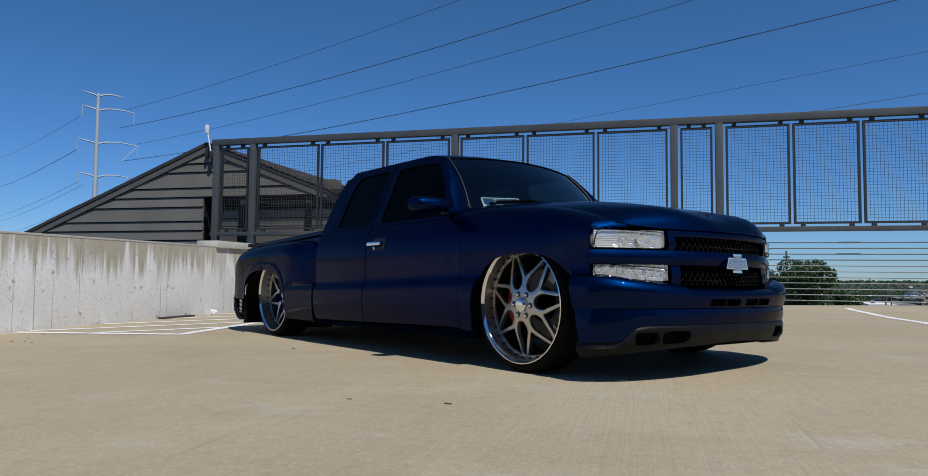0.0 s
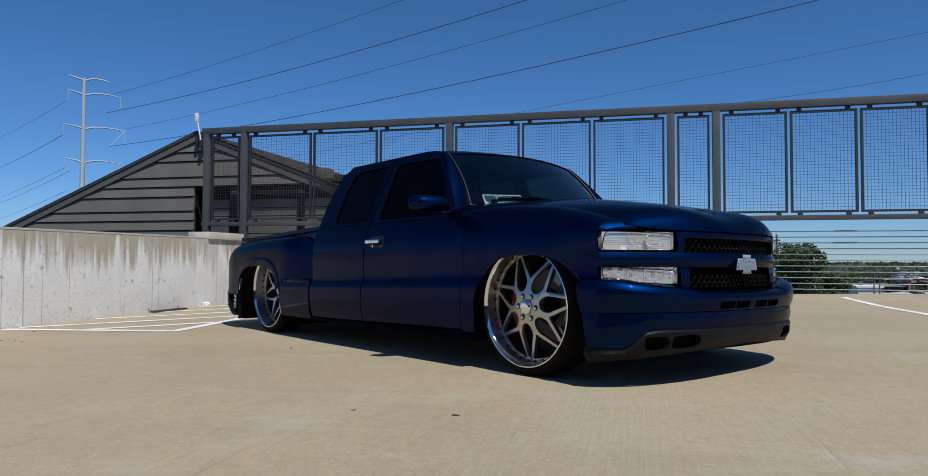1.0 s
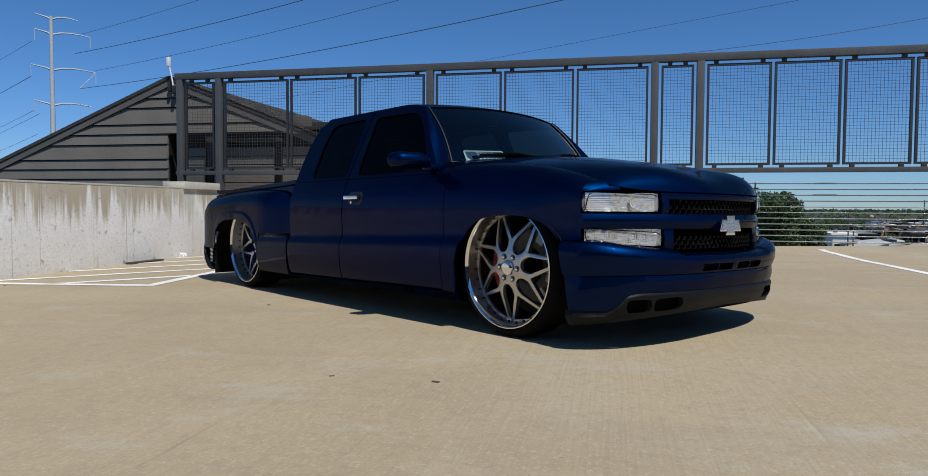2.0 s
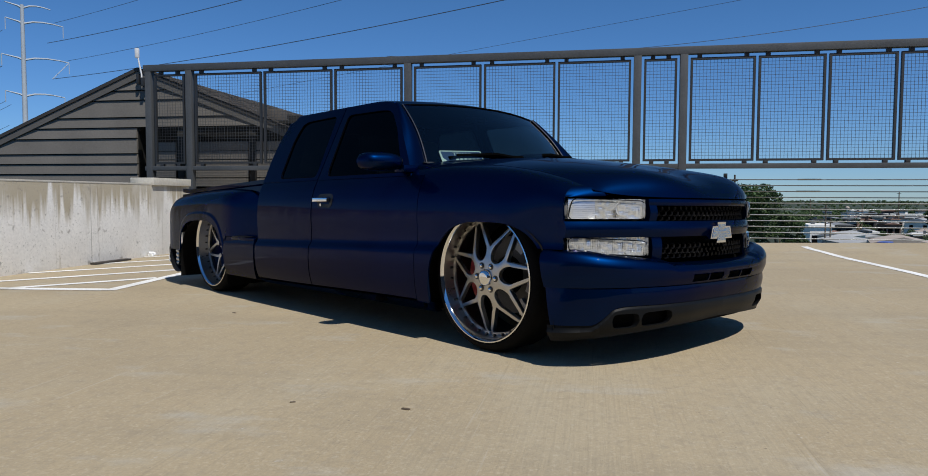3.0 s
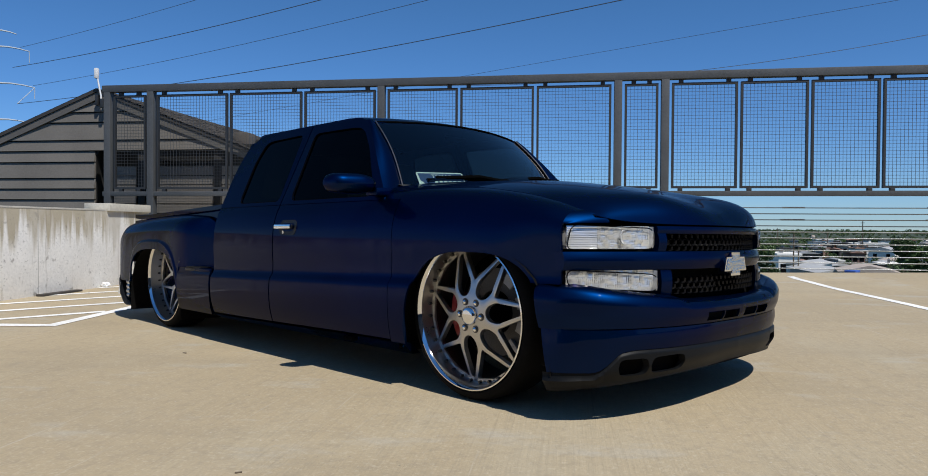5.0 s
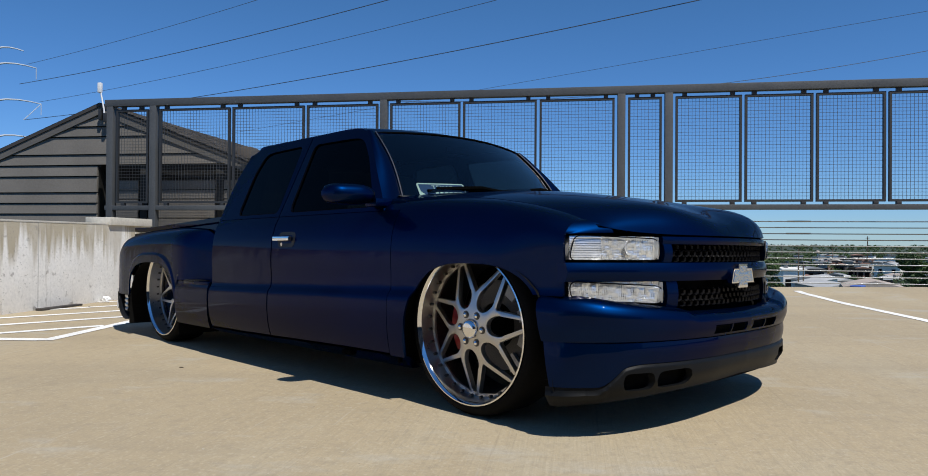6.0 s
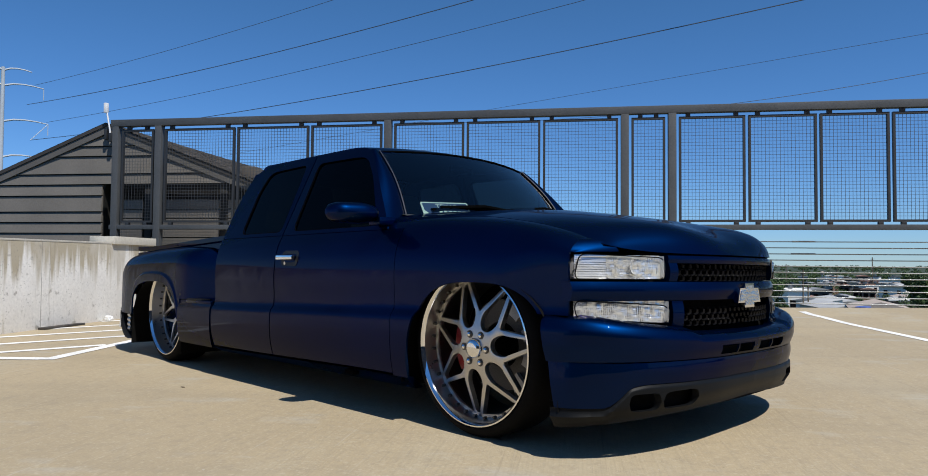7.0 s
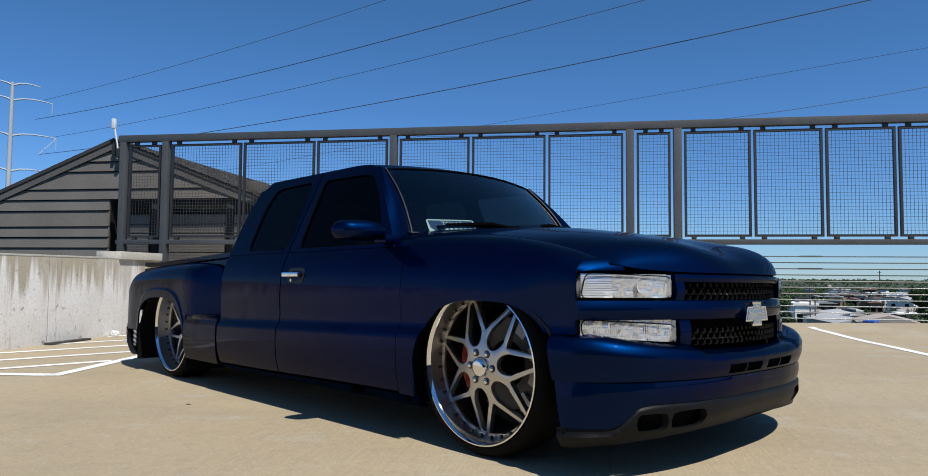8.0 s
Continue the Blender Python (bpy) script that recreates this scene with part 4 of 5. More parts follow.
    for side in (-1, 1):
        def fin(a, b):
            q = lerp(radians(172), radians(285), a)
            r = lerp(0.215, lerp(0.212, 0.172, math.sin(math.pi * a) ** 0.7), b)
            return (-4.445 + r * math.cos(q), -0.95 + 0.02 * b, 0.345 + r * math.sin(q))
        part("bumper_end", mirror_y(lip(sheet(fin, 16, 4), (0, 0.045, 0)), side), BLACK, truck, "curled black bumper end")
        # ribs added to shape the striped reflections of a smooth chrome corner
        ribs = sheet(lambda a, b: (lerp(-4.585, -4.52, a), -0.90 - 0.012 * math.sin(math.pi * a) - 0.010 * abs(math.sin(4 * math.pi * b)), lerp(0.19, 0.36, b)), 6, 32)
        part("bumper_reflection_ribs", mirror_y(lip(ribs, (0, 0.03, 0)), side), POLISHED, truck, "bright bumper corner, ribs added for striped reflections")
    part("chassis", box(-4.5, 0.45, -0.46, 0.46, 0.19, 0.42, 0.02), UNDER, truck)
    part("floor_pan", box(-3.1, -0.50, -0.88, 0.88, 0.17, 0.26, 0.02), UNDER, truck)


def truck_front(truck):
    def across(y0, y1, z0, z1, dx, ny, nz, bulge=0.0, tilt=0.0):
        return sheet(lambda a, b: (NOSE(abs(lerp(y0, y1, a))) + dx + bulge * math.sin(math.pi * b) - tilt * b, lerp(y0, y1, a), lerp(z0, z1, b)), ny, nz)

    # body-coloured bars round the grille openings
    part("grille_bar", lip(across(-0.935, 0.935, 0.648, 0.726, 0.000, 40, 8, 0.012), (-0.05, 0, 0)), PAINT, truck, "navy bar across the grille")
    part("grille_header", lip(across(-0.515, 0.515, 0.806, 0.838, -0.006, 30, 4, 0.004), (-0.05, 0, 0)), PAINT, truck, "navy bar above the grille")
    part("hood_gap_seal", lip(across(-0.62, 0.62, 0.838, 0.848, -0.024, 30, 2), (-0.05, 0, 0)), SEALING, truck)
    for side in (-1, 1):
        bm = across(-0.513, -0.474, 0.728, 0.806, -0.004, 4, 6, 0.008)
        part("grille_cheek", mirror_y(lip(bm, (-0.05, 0, 0)), side), PAINT, truck)
        bm = across(-0.492, -0.436, 0.530, 0.646, -0.012, 4, 6, 0.008)
        part("grille_cheek", mirror_y(lip(bm, (-0.05, 0, 0)), side), PAINT, truck)
    part("grille_backing", across(-0.90, 0.90, 0.53, 0.845, -0.085, 30, 4), UNDER, truck)
    part("engine_bay", box(-0.50, 0.70, -0.48, 0.48, 0.20, 0.80, 0.03), UNDER, truck)
    part("bumper_beam", box(0.45, 0.72, -0.78, 0.78, 0.20, 0.52, 0.03), UNDER, truck)
    # honeycomb mesh in two openings
    for z0, z1, w in ((0.728, 0.806, 0.472), (0.534, 0.622, 0.434)):
        bm = bmesh.new()
        cell = 0.0415
        rows = int((z1 - z0) / (cell * 0.62)) + 1
        for r in range(rows):
            z = z0 + cell * 0.62 * (r + 0.5)
            if z > z1:
                continue
            n = int(2 * w / cell)
            for c in range(n + 1):
                y = -w + cell * (c + (0.5 if r % 2 else 0))
                if abs(y) > w:
                    continue
                pts = []
                for k in range(7):
                    q = math.pi / 3 * k + math.pi / 6
                    yy, zz = y + 0.0200 * math.cos(q), min(z1, max(z0, z + 0.0163 * math.sin(q)))
                    pts.append((NOSE(min(0.9, abs(yy))) - 0.022, yy, zz))
                for k in range(6):
                    a, b = Vector(pts[k]), Vector(pts[k + 1])
                    if (b - a).length < 1e-4:
                        continue
                    inn = [Vector((p.x - 0.008, y + (p.y - y) * 0.80, z + (p.z - z) * 0.80)) for p in (a, b)]
                    vs = [bm.verts.new(p) for p in (a, b, inn[1], inn[0])]
                    bm.faces.new(vs)
                    bk = [Vector((p.x - 0.02, p.y, p.z)) for p in (inn[0], inn[1])]
                    w2 = [bm.verts.new(p) for p in bk]
                    bm.faces.new((vs[3], vs[2], w2[1], w2[0]))
        part("grille_mesh", bm, GRILLE, truck, "black honeycomb grille mesh", True)
    # plain cross-shaped badge
    arms = [(-0.116, -0.033), (-0.044, -0.033), (-0.050, -0.055), (0.050, -0.055), (0.044, -0.033), (0.116, -0.033), (0.094, 0.033), (0.040, 0.033), (0.046, 0.055), (-0.046, 0.055), (-0.040, 0.033), (-0.094, 0.033)]
    bm = plate([(y, 0.664 + z) for y, z in arms], [], lambda a, b: (0.896, a, b), (-0.03, 0, 0))
    badge = part("badge", bm, CHROME, truck, "plain bright metal badge")
    bm = plate([(y * 0.88, 0.664 + z * 0.80) for y, z in arms], [], lambda a, b: (0.8985, a, b), (-0.004, 0, 0))
    part("inlay", bm, BADGE, badge, "hammered bright metal inlay", True)

    # lamps
    for side in (-1, 1):
        for name, y0, y1, z0, z1, lab in (("headlamp", -0.914, -0.540, 0.735, 0.840, "clear-lens headlamp with chrome reflector"), ("fog_lamp", -0.918, -0.520, 0.550, 0.650, "clear-lens lower lamp with chrome reflector")):
            ring = rounded(([(y0, z0), (y1, z0), (y1, z1 - 0.012), (y0 + 0.02, z1)] if name == "headlamp" else [(y0 + 0.012, z0 + 0.024), (y1, z0), (y1, z1 - 0.024), (y0 + 0.004, z1)]), 0.03 if name == "headlamp" else 0.045)
            body = plate(ring, [], lambda a, b: (NOSE(abs(a)) - 0.075, a, b), (0.06, 0, 0))
            lamp = part(name, mirror_y(body, side), SILVER if name == "headlamp" else BLACK, truck, lab)
            # stepped reflector facets
            bm = bmesh.new()
            rng = random.Random(3)
            cols, rows_ = 46, 10
            for c in range(cols):
                for r in range(rows_):
                    ya, yb = lerp(y0 + 0.012, y1 - 0.006, c / cols), lerp(y0 + 0.012, y1 - 0.006, (c + 1) / cols)
                    za, zb = lerp(z0 + 0.004, z1 - 0.004, r / rows_), lerp(z0 + 0.004, z1 - 0.004, (r + 1) / rows_)
                    # the outer chamber is plain, the main reflector cut into facets
                    if c < cols * 0.33 and name == "headlamp":
                        t, s = 0.0, -0.0035
                    else:
                        cut = noise.noise_vector(Vector((c / 3.1, r / 2.3, 7.0 if name == "headlamp" else 2.0)))
                        t, s = 0.0032 * cut.x + rng.uniform(-0.0004, 0.0004), 0.0055 * cut.y + rng.uniform(-0.0008, 0.0008)
                    base = NOSE(abs(ya)) - 0.012
                    vs = [bm.verts.new(p) for p in ((base + t, ya, za), (NOSE(abs(yb)) - 0.012 - t, yb, za), (NOSE(abs(yb)) - 0.012 + s, yb, zb), (base + s, ya, zb))]
                    bm.faces.new(vs)
            xe = NOSE(abs(y1))
            wall_end = [bm.verts.new(p) for p in ((xe - 0.058, y1 - 0.007, z0 + 0.006), (xe + 0.006, y1 - 0.007, z0 + 0.006), (xe + 0.006, y1 - 0.007, z1 - 0.006), (xe - 0.058, y1 - 0.007, z1 - 0.006))]
            bm.faces.new(wall_end)
            part("reflector", mirror_y(bm, side), SILVER, lamp, "faceted chrome reflector", True)
            if name == "headlamp":
                yc = lerp(y0, y1, 0.66)
                bm = lathe([(0, 0.001), (0.001, 0.010), (0.004, 0.018), (0.011, 0.028), (0.012, 0.030), (0.008, 0.031)], 28)
                bmesh.ops.transform(bm, matrix=Matrix.Translation((NOSE(abs(yc)) - 0.016, yc, (z0 + z1) / 2)) @ Matrix.Rotation(radians(-90), 4, "Z"), verts=bm.verts)
                part("bulb_bowl", mirror_y(bm, side), SILVER, lamp)
            lens = bmesh.new()
            cen = (sum(p[0] for p in ring) / len(ring), sum(p[1] for p in ring) / len(ring))
            rings = []
            for k, dx in ((1.0, 0.0), (0.97, 0.013), (0.88, 0.019), (0.4, 0.021)):
                rings.append([lens.verts.new((NOSE(abs(lerp(cen[0], p[0], k))) + dx, lerp(cen[0], p[0], k), lerp(cen[1], p[1], k))) for p in ring])
            for r0, r1 in zip(rings, rings[1:]):
                for i in range(len(ring)):
                    lens.faces.new((r0[i], r0[(i + 1) % len(ring)], r1[(i + 1) % len(ring)], r1[i]))
            lens.faces.new(rings[-1])
            lob = part("lens", mirror_y(lens, side), LENS, lamp, "clear lamp lens")
            lob.visible_shadow = False
            loop = [Vector((NOSE(abs(a)) + 0.001, a, b)) for a, b in ring]
            part("lamp_gasket", mirror_y(tube(loop + [loop[0]], 0.0024, 5), side), SEALING, lamp)

    # bumper: plan curve from one wheel arch round the nose to the other
    plan = [(0.470, 0.980), (0.55, 0.962), (0.64, 0.922), (0.72, 0.858), (0.787, 0.765), (0.842, 0.640), (0.890, 0.47), (0.920, 0.25), (0.928, 0.0)]
    half = [0.0]
    for a, b in zip(plan, plan[1:]):
        half.append(half[-1] + math.dist(a, b))
    px_ = curve_through([(s, p[0]) for s, p in zip(half, plan)])
    py_ = curve_through([(s, -p[1]) for s, p in zip(half, plan)])
    total = half[-1]

    def along(t):
        s = total * (1 - abs(2 * t - 1))
        x, y = px_(s), py_(s)
        return (x, y) if t < 0.5 else (x, -y)

    def outward(t):
        a, b = along(max(0, t - 0.004)), along(min(1, t + 0.004))
        d = Vector((b[0] - a[0], b[1] - a[1])).normalized()
        return Vector((d.y, -d.x))

    def strip(z_lo, z_hi, off, nt=80, nz=10):
        def fn(a, b):
            p, o = along(a), outward(a)
            z = lerp(z_lo(a), z_hi(a), b)
            d = off(a, b)
            rake = 0.15 * (0.584 - z) * max(0, min(1, (0.66 - p[0]) / 0.19))
            return (p[0] + o.x * d + rake, p[1] + o.y * d, z)
        return sheet(fn, nt, nz)

    def mid(t):
        return abs(2 * t - 1)

    brow = curve_through([(0.0, 0.528), (0.40, 0.534), (0.52, 0.547), (0.70, 0.569), (0.86, 0.590), (1.0, 0.597)])
    dip = lambda t: brow(mid(t)) - 0.014 * smooth((0.42 - mid(t)) / 0.06)
    crest = curve_through([(0.0, -0.012), (0.35, 0.004), (0.62, 0.006), (0.80, -0.004), (0.92, -0.022), (1.0, -0.062)])
    upper = strip(lambda t: 0.408, dip, lambda t, b: crest(b), 240, 22)
    gone = [f for f in upper.faces if 0.418 < f.calc_center_median().z < 0.456 and 0.030 < abs(f.calc_center_median().y) < 0.315 and not 0.165 < abs(f.calc_center_median().y) < 0.180]
    bmesh.ops.delete(upper, geom=gone, context="FACES")
    bumper = part("bumper", lip(upper, (-0.012, 0, -0.006)), PAINT, truck, "glossy navy painted front bumper")
    vz = curve_through([(0.0, 0.318), (0.60, 0.316), (0.675, 0.306), (0.715, 0.270), (0.755, 0.236), (0.79, 0.224), (1.0, 0.219)])
    lower = strip(lambda t: vz(mid(t)), lambda t: 0.403, lambda t, b: lerp(-0.022, -0.016, b) + 0.006 * math.sin(math.pi * b), 90, 8)
    part("bumper_skirt", lip(lower, (-0.004, 0, 0.0)), PAINT, bumper)
    low = curve_through([(0.0, 0.212), (0.35, 0.197), (0.62, 0.176), (0.85, 0.150), (1.0, 0.137)])

    def inlet(t):
        """Middle height and half height of the air inlets at a place along the valance."""
        y, h = abs(along(t)[1]), 0.0
        for y0, y1 in ((0.450, 0.640), (0.656, 0.790)):
            if y0 < y < y1:
                q = abs(2 * (y - y0) / (y1 - y0) - 1)
                h = 0.036 * (1 - q**6) ** 0.35
        return lerp(0.254, 0.243, smooth((y - 0.3) / 0.5)), h

    swell = lambda z, t: -0.016 - 0.030 * (1 - smooth((z - low(mid(t))) / 0.07)) - 0.012 * smooth((z - vz(mid(t)) + 0.018) / 0.018)
    val = strip(lambda t: inlet(t)[0] + inlet(t)[1], lambda t: max(inlet(t)[0] + inlet(t)[1] + 0.001, vz(mid(t)) + 0.004), lambda t, b: swell(lerp(inlet(t)[0] + inlet(t)[1], vz(mid(t)), b), t), 420, 9)
    me = bpy.data.meshes.new("joined")
    low_half = strip(lambda t: low(mid(t)), lambda t: min(inlet(t)[0] - inlet(t)[1], vz(mid(t)) - 0.002), lambda t, b: swell(lerp(low(mid(t)), inlet(t)[0] - inlet(t)[1], b), t), 420, 7)
    low_half.to_mesh(me)
    low_half.free()
    val.from_mesh(me)
    bpy.data.meshes.remove(me)
    bmesh.ops.remove_doubles(val, verts=val.verts, dist=0.0004)
    part("valance", lip(val, (-0.030, 0, 0)), VALANCE, truck, "dark grey textured plastic lower valance")
    back = strip(lambda t: 0.19, lambda t: 0.30, lambda t, b: -0.078, 60, 3)
    part("inlet_backing", back, UNDER, truck)
    # shelf between the bumper's top and the grille
    def shelf(a, b):
        p = along(lerp(0.02, 0.98, a))
        o = outward(lerp(0.02, 0.98, a))
        z = dip(lerp(0.02, 0.98, a))
        inn = Vector((NOSE(min(0.92, abs(p[1]))) - 0.03 if abs(p[1]) < 0.93 else p[0] - 0.1, p[1] * 0.95))
        out = Vector((p[0] + o.x * -0.062, p[1] + o.y * -0.062))
        q = out.lerp(inn, b)
        return (q.x, q.y, z - 0.016 * b)
    part("bumper_shelf", sheet(shelf, 50, 3), PAINT, bumper)
    part("slot_backing", box(0.70, 0.880, -0.36, 0.36, 0.33, 0.48), UNDER, bumper)


def wheel(name, dish, turn, hub):
    """A wide polished wheel with seven forked spokes; its face looks along -y, its middle is the origin; hub is the depth of the hub's face."""
    w = thing(name, "polished multi-piece alloy wheel with seven forked spokes on a low-profile tyre", "wheel")
    part("tyre", lathe([(0.28, 0.335), (0.275, 0.370), (0.255, 0.394), (0.22, 0.403), (0.06, 0.403), (0.025, 0.397), (0.004, 0.380), (-0.001, 0.360), (0.012, 0.340), (0.05, 0.33)], 72), RUBBER, w, "low-profile black tyre")
    part("rim_lip", lathe([(0.010, 0.352), (-0.004, 0.350), (-0.006, 0.344), (0.002, 0.337), (0.012, 0.333)], 96), CHROME, w, "polished outer lip")
    part("dish_wall", lathe([(0.012, 0.333), (dish - 0.004, 0.322), (dish, 0.321), (dish + 0.001, 0.312), (dish + 0.014, 0.306), (0.28, 0.30)], 96), POLISHED, w, "polished dish wall")
    part("barrel", lathe([(dish + 0.012, 0.305), (0.27, 0.298)], 64), STEEL, w)
    holes = []
    at = lambda r, ang: (r * math.cos(ang), r * math.sin(ang))
    for k in range(7):
        q = turn + 2 * math.pi * k / 7
        m = q + math.pi / 7
        side_a = [(0.099, 8.5), (0.124, 17.3), (0.165, 17.2), (0.304, 2.3)]
        holes.append(rounded([at(r, m - radians(g)) for r, g in side_a] + [at(r, m + radians(g)) for r, g in reversed(side_a)], 0.022, 4))
        holes.append(rounded([at(0.168, q), at(0.308, q - radians(20.6)), at(0.312, q), at(0.308, q + radians(20.6))], 0.010, 3))
    level = curve_through([(0.0, hub), (0.085, lerp(hub, dish, 0.02)), (0.16, lerp(hub, dish, 0.30)), (0.24, lerp(hub, dish, 0.66)), (0.318, dish + 0.003)])
    ring = [at(0.318, 2 * math.pi * k / 84) for k in range(84)]
    bm = plate(ring, holes, lambda a, b: (a, level(math.hypot(a, b)), b), (0, 0.028, 0))
    bmesh.ops.recalc_face_normals(bm, faces=bm.faces)
    rim = [e for e in bm.edges if len(e.link_faces) == 2 and e.calc_face_angle() > 1.0 and (e.verts[0].co - e.verts[1].co).y < 0.01 and abs((e.verts[0].co - e.verts[1].co).y) < 0.012]
    bmesh.ops.bevel(bm, geom=rim, offset=0.0035, segments=2, profile=0.5, affect="EDGES")
    part("spokes", bm, ALLOY, w, "brushed alloy forked spokes")
    part("hub_cap", lathe([(hub - 0.026, 0.001), (hub - 0.026, 0.026), (hub - 0.023, 0.036), (hub - 0.014, 0.044), (hub + 0.006, 0.047)], 32), CHROME, w)
    for k in range(6):
        q = radians(-2) + 2 * math.pi * k / 6
        spot = (0.071 * math.cos(q), hub, 0.071 * math.sin(q))
        part("lug_seat", shift(lathe([(-0.0015, 0.001), (-0.0015, 0.0175), (0.004, 0.0180)], 14), spot), DISC, w)
        part("lug_nut", shift(lathe([(-0.013, 0.001), (-0.012, 0.0065), (-0.008, 0.0110), (0.004, 0.0120)], 8), spot), CHROME, w)
    for k in range(32):
        q = 2 * math.pi * (k + 0.5) / 32
        part("rim_bolt", shift(lathe([(-0.010, 0.001), (-0.010, 0.0070), (0.008, 0.0078)], 6), (0.3185 * math.cos(q), dish - 0.018, 0.3185 * math.sin(q))), DISC, w)
    part("brake_disc", lathe([(dish + 0.13, 0.11), (dish + 0.13, 0.215), (dish + 0.155, 0.215), (dish + 0.155, 0.11)], 48), DISC, w)
    return w


def brake_caliper(w, dish):
    for mid_angle in (-0.95, -0.32, 0.32, 0.95):
        bm = sheet(lambda a, b: (lerp(0.165, 0.235, b) * math.cos(mid_angle + lerp(-0.16, 0.16, a)), dish + 0.105, lerp(0.165, 0.235, b) * math.sin(mid_angle + lerp(-0.16, 0.16, a))), 5, 3)
        part("rotor_segment", lip(bm, (0, 0.02, 0)), ROTOR, w, "bare steel rotor segment")
    bm = sheet(lambda a, b: ((0.135 + 0.085 * b) * math.cos(lerp(2.75, 3.75, a)), dish + 0.040, (0.135 + 0.085 * b) * math.sin(lerp(2.75, 3.75, a))), 12, 2)
    part("brake_caliper", lip(bm, (0, 0.09, 0)), CALIPER, w, "red brake caliper")


WHEEL_TURN = radians(33)


def settle_body(truck):
    """The roof is a little chopped, and on its air springs the body leans slightly to its left."""
    tall = ("door", "rear_door", "window_pane", "window_seal", "pillar", "windscreen", "windscreen_seal", "windscreen_glint", "roof", "cab_back", "rear_window")
    lean = Matrix.Translation((0, -0.915, 0)) @ Matrix.Rotation(-0.022, 4, "X") @ Matrix.Translation((0, 0.915, 0))
    for ob in truck.children_recursive:
        if ob.type != "MESH":
            continue
        if ob.name.split(".")[0] in tall:
            for v in ob.data.vertices:
                v.co.z = min(v.co.z, 1.0 + (v.co.z - 1.0) * 0.95) if v.co.z > 1.0 else v.co.z
        ob.data.transform(lean)


def build_truck():
    truck = thing("pickup_truck", "lowered navy metallic extended-cab stepside pickup truck on large polished wheels", "pickup truck", at=STANCE)
    truck_hood(truck)
    for side in (-1, 1):
        truck_fender(truck, side)
        truck_door(truck, side)
        truck_mirror(truck, side)
    truck_cab(truck)
    truck_bed(truck)
    truck_front(truck)
    settle_body(truck)
    # wheels are parts of the truck, each with its own pieces
    for x, dish, turn, hub in ((0.0, 0.076, WHEEL_TURN, 0.026), (-3.645, 0.10, radians(12), 0.130)):
        for side in (-1, 1):
            w = wheel("wheel", dish, turn, hub)
            if x == 0.0:
                brake_caliper(w, dish)
            if side < 0:
                w.matrix_world = Matrix.Translation((x, -0.915, 0.408)) @ Matrix.Diagonal((1.014, 1, 1.014, 1))
            else:
                w.matrix_world = Matrix.Translation((x, 0.915, 0.408)) @ Matrix.Rotation(math.pi, 4, "Z") @ Matrix.Diagonal((1.014, 1, 1.014, 1))
            w.parent = truck
    return truck


def dash_plate():
    """The licence plate propped up behind the windscreen."""
    at = STANCE @ Matrix.Translation((-0.672, -0.440, 1.098)) @ Matrix.Rotation(radians(72), 4, "Z") @ Matrix.Rotation(radians(50), 4, "X")
    p = thing("licence_plate", "white-edged dark blue licence plate propped on the dashboard", "licence plate", at=at)
    bm = plate(rounded([(-0.152, -0.076), (0.152, -0.076), (0.152, 0.076), (-0.152, 0.076)], 0.015), [], lambda a, b: (a, b, 0.0), (0, 0, -0.003))
    part("plate", bm, PLATE, p)
    bm = plate([(-0.142, 0.066), (0.142, 0.066), (0.142, -0.066), (-0.085, -0.066), (-0.100, -0.030), (-0.138, 0.010)], [], lambda a, b: (a, b, 0.0015), (0, 0, -0.001))
    part("field", bm, PLATEBLUE, p, "dark blue field")
    cu = bpy.data.curves.new("word", "FONT")
    cu.body, cu.size, cu.align_x = "TEXAS", 0.046, "CENTER"
    ob = new("word", cu)
    me = bpy.data.meshes.new_from_object(ob)
    bpy.data.objects.remove(ob)
    me.materials.append(PLATE)
    ob = new("word", me)
    ob.parent = p
    ob.location = (0.005, 0.024, 0.003)
    for k in range(6):
        part("bar", box(-0.050 + k * 0.030, -0.030 + k * 0.030, -0.058, 0.004, 0.0025, 0.0035), PLATE, p)
    return p


# far things
def leaf_cloud(bm, mid, size, count, leaf, rng):
    """Small leaves in clumps through an ellipsoid, thinner towards the rim."""
    for _ in range(count):
        d = Vector((rng.gauss(0, 1), rng.gauss(0, 1), rng.gauss(0, 1))).normalized() * rng.uniform(0.45, 1.0) ** 0.6
        p = Vector(mid) + Vector((d.x * size[0], d.y * size[1], d.z * size[2]))
        n = Vector((rng.uniform(-1, 1), rng.uniform(-1, 1), rng.uniform(-0.2, 1))).normalized()
        a = n.orthogonal().normalized()
        b = n.cross(a)
        q = rng.uniform(0, 6.28)
        a, b = a * math.cos(q) + b * math.sin(q), b * math.cos(q) - a * math.sin(q)
        s = leaf * rng.uniform(0.6, 1.4)
        vs = [bm.verts.new(p + s * (x * a + y * b)) for x, y in ((-1, 0), (0, -0.55), (1, 0), (0, 0.55))]
        bm.faces.new(vs)


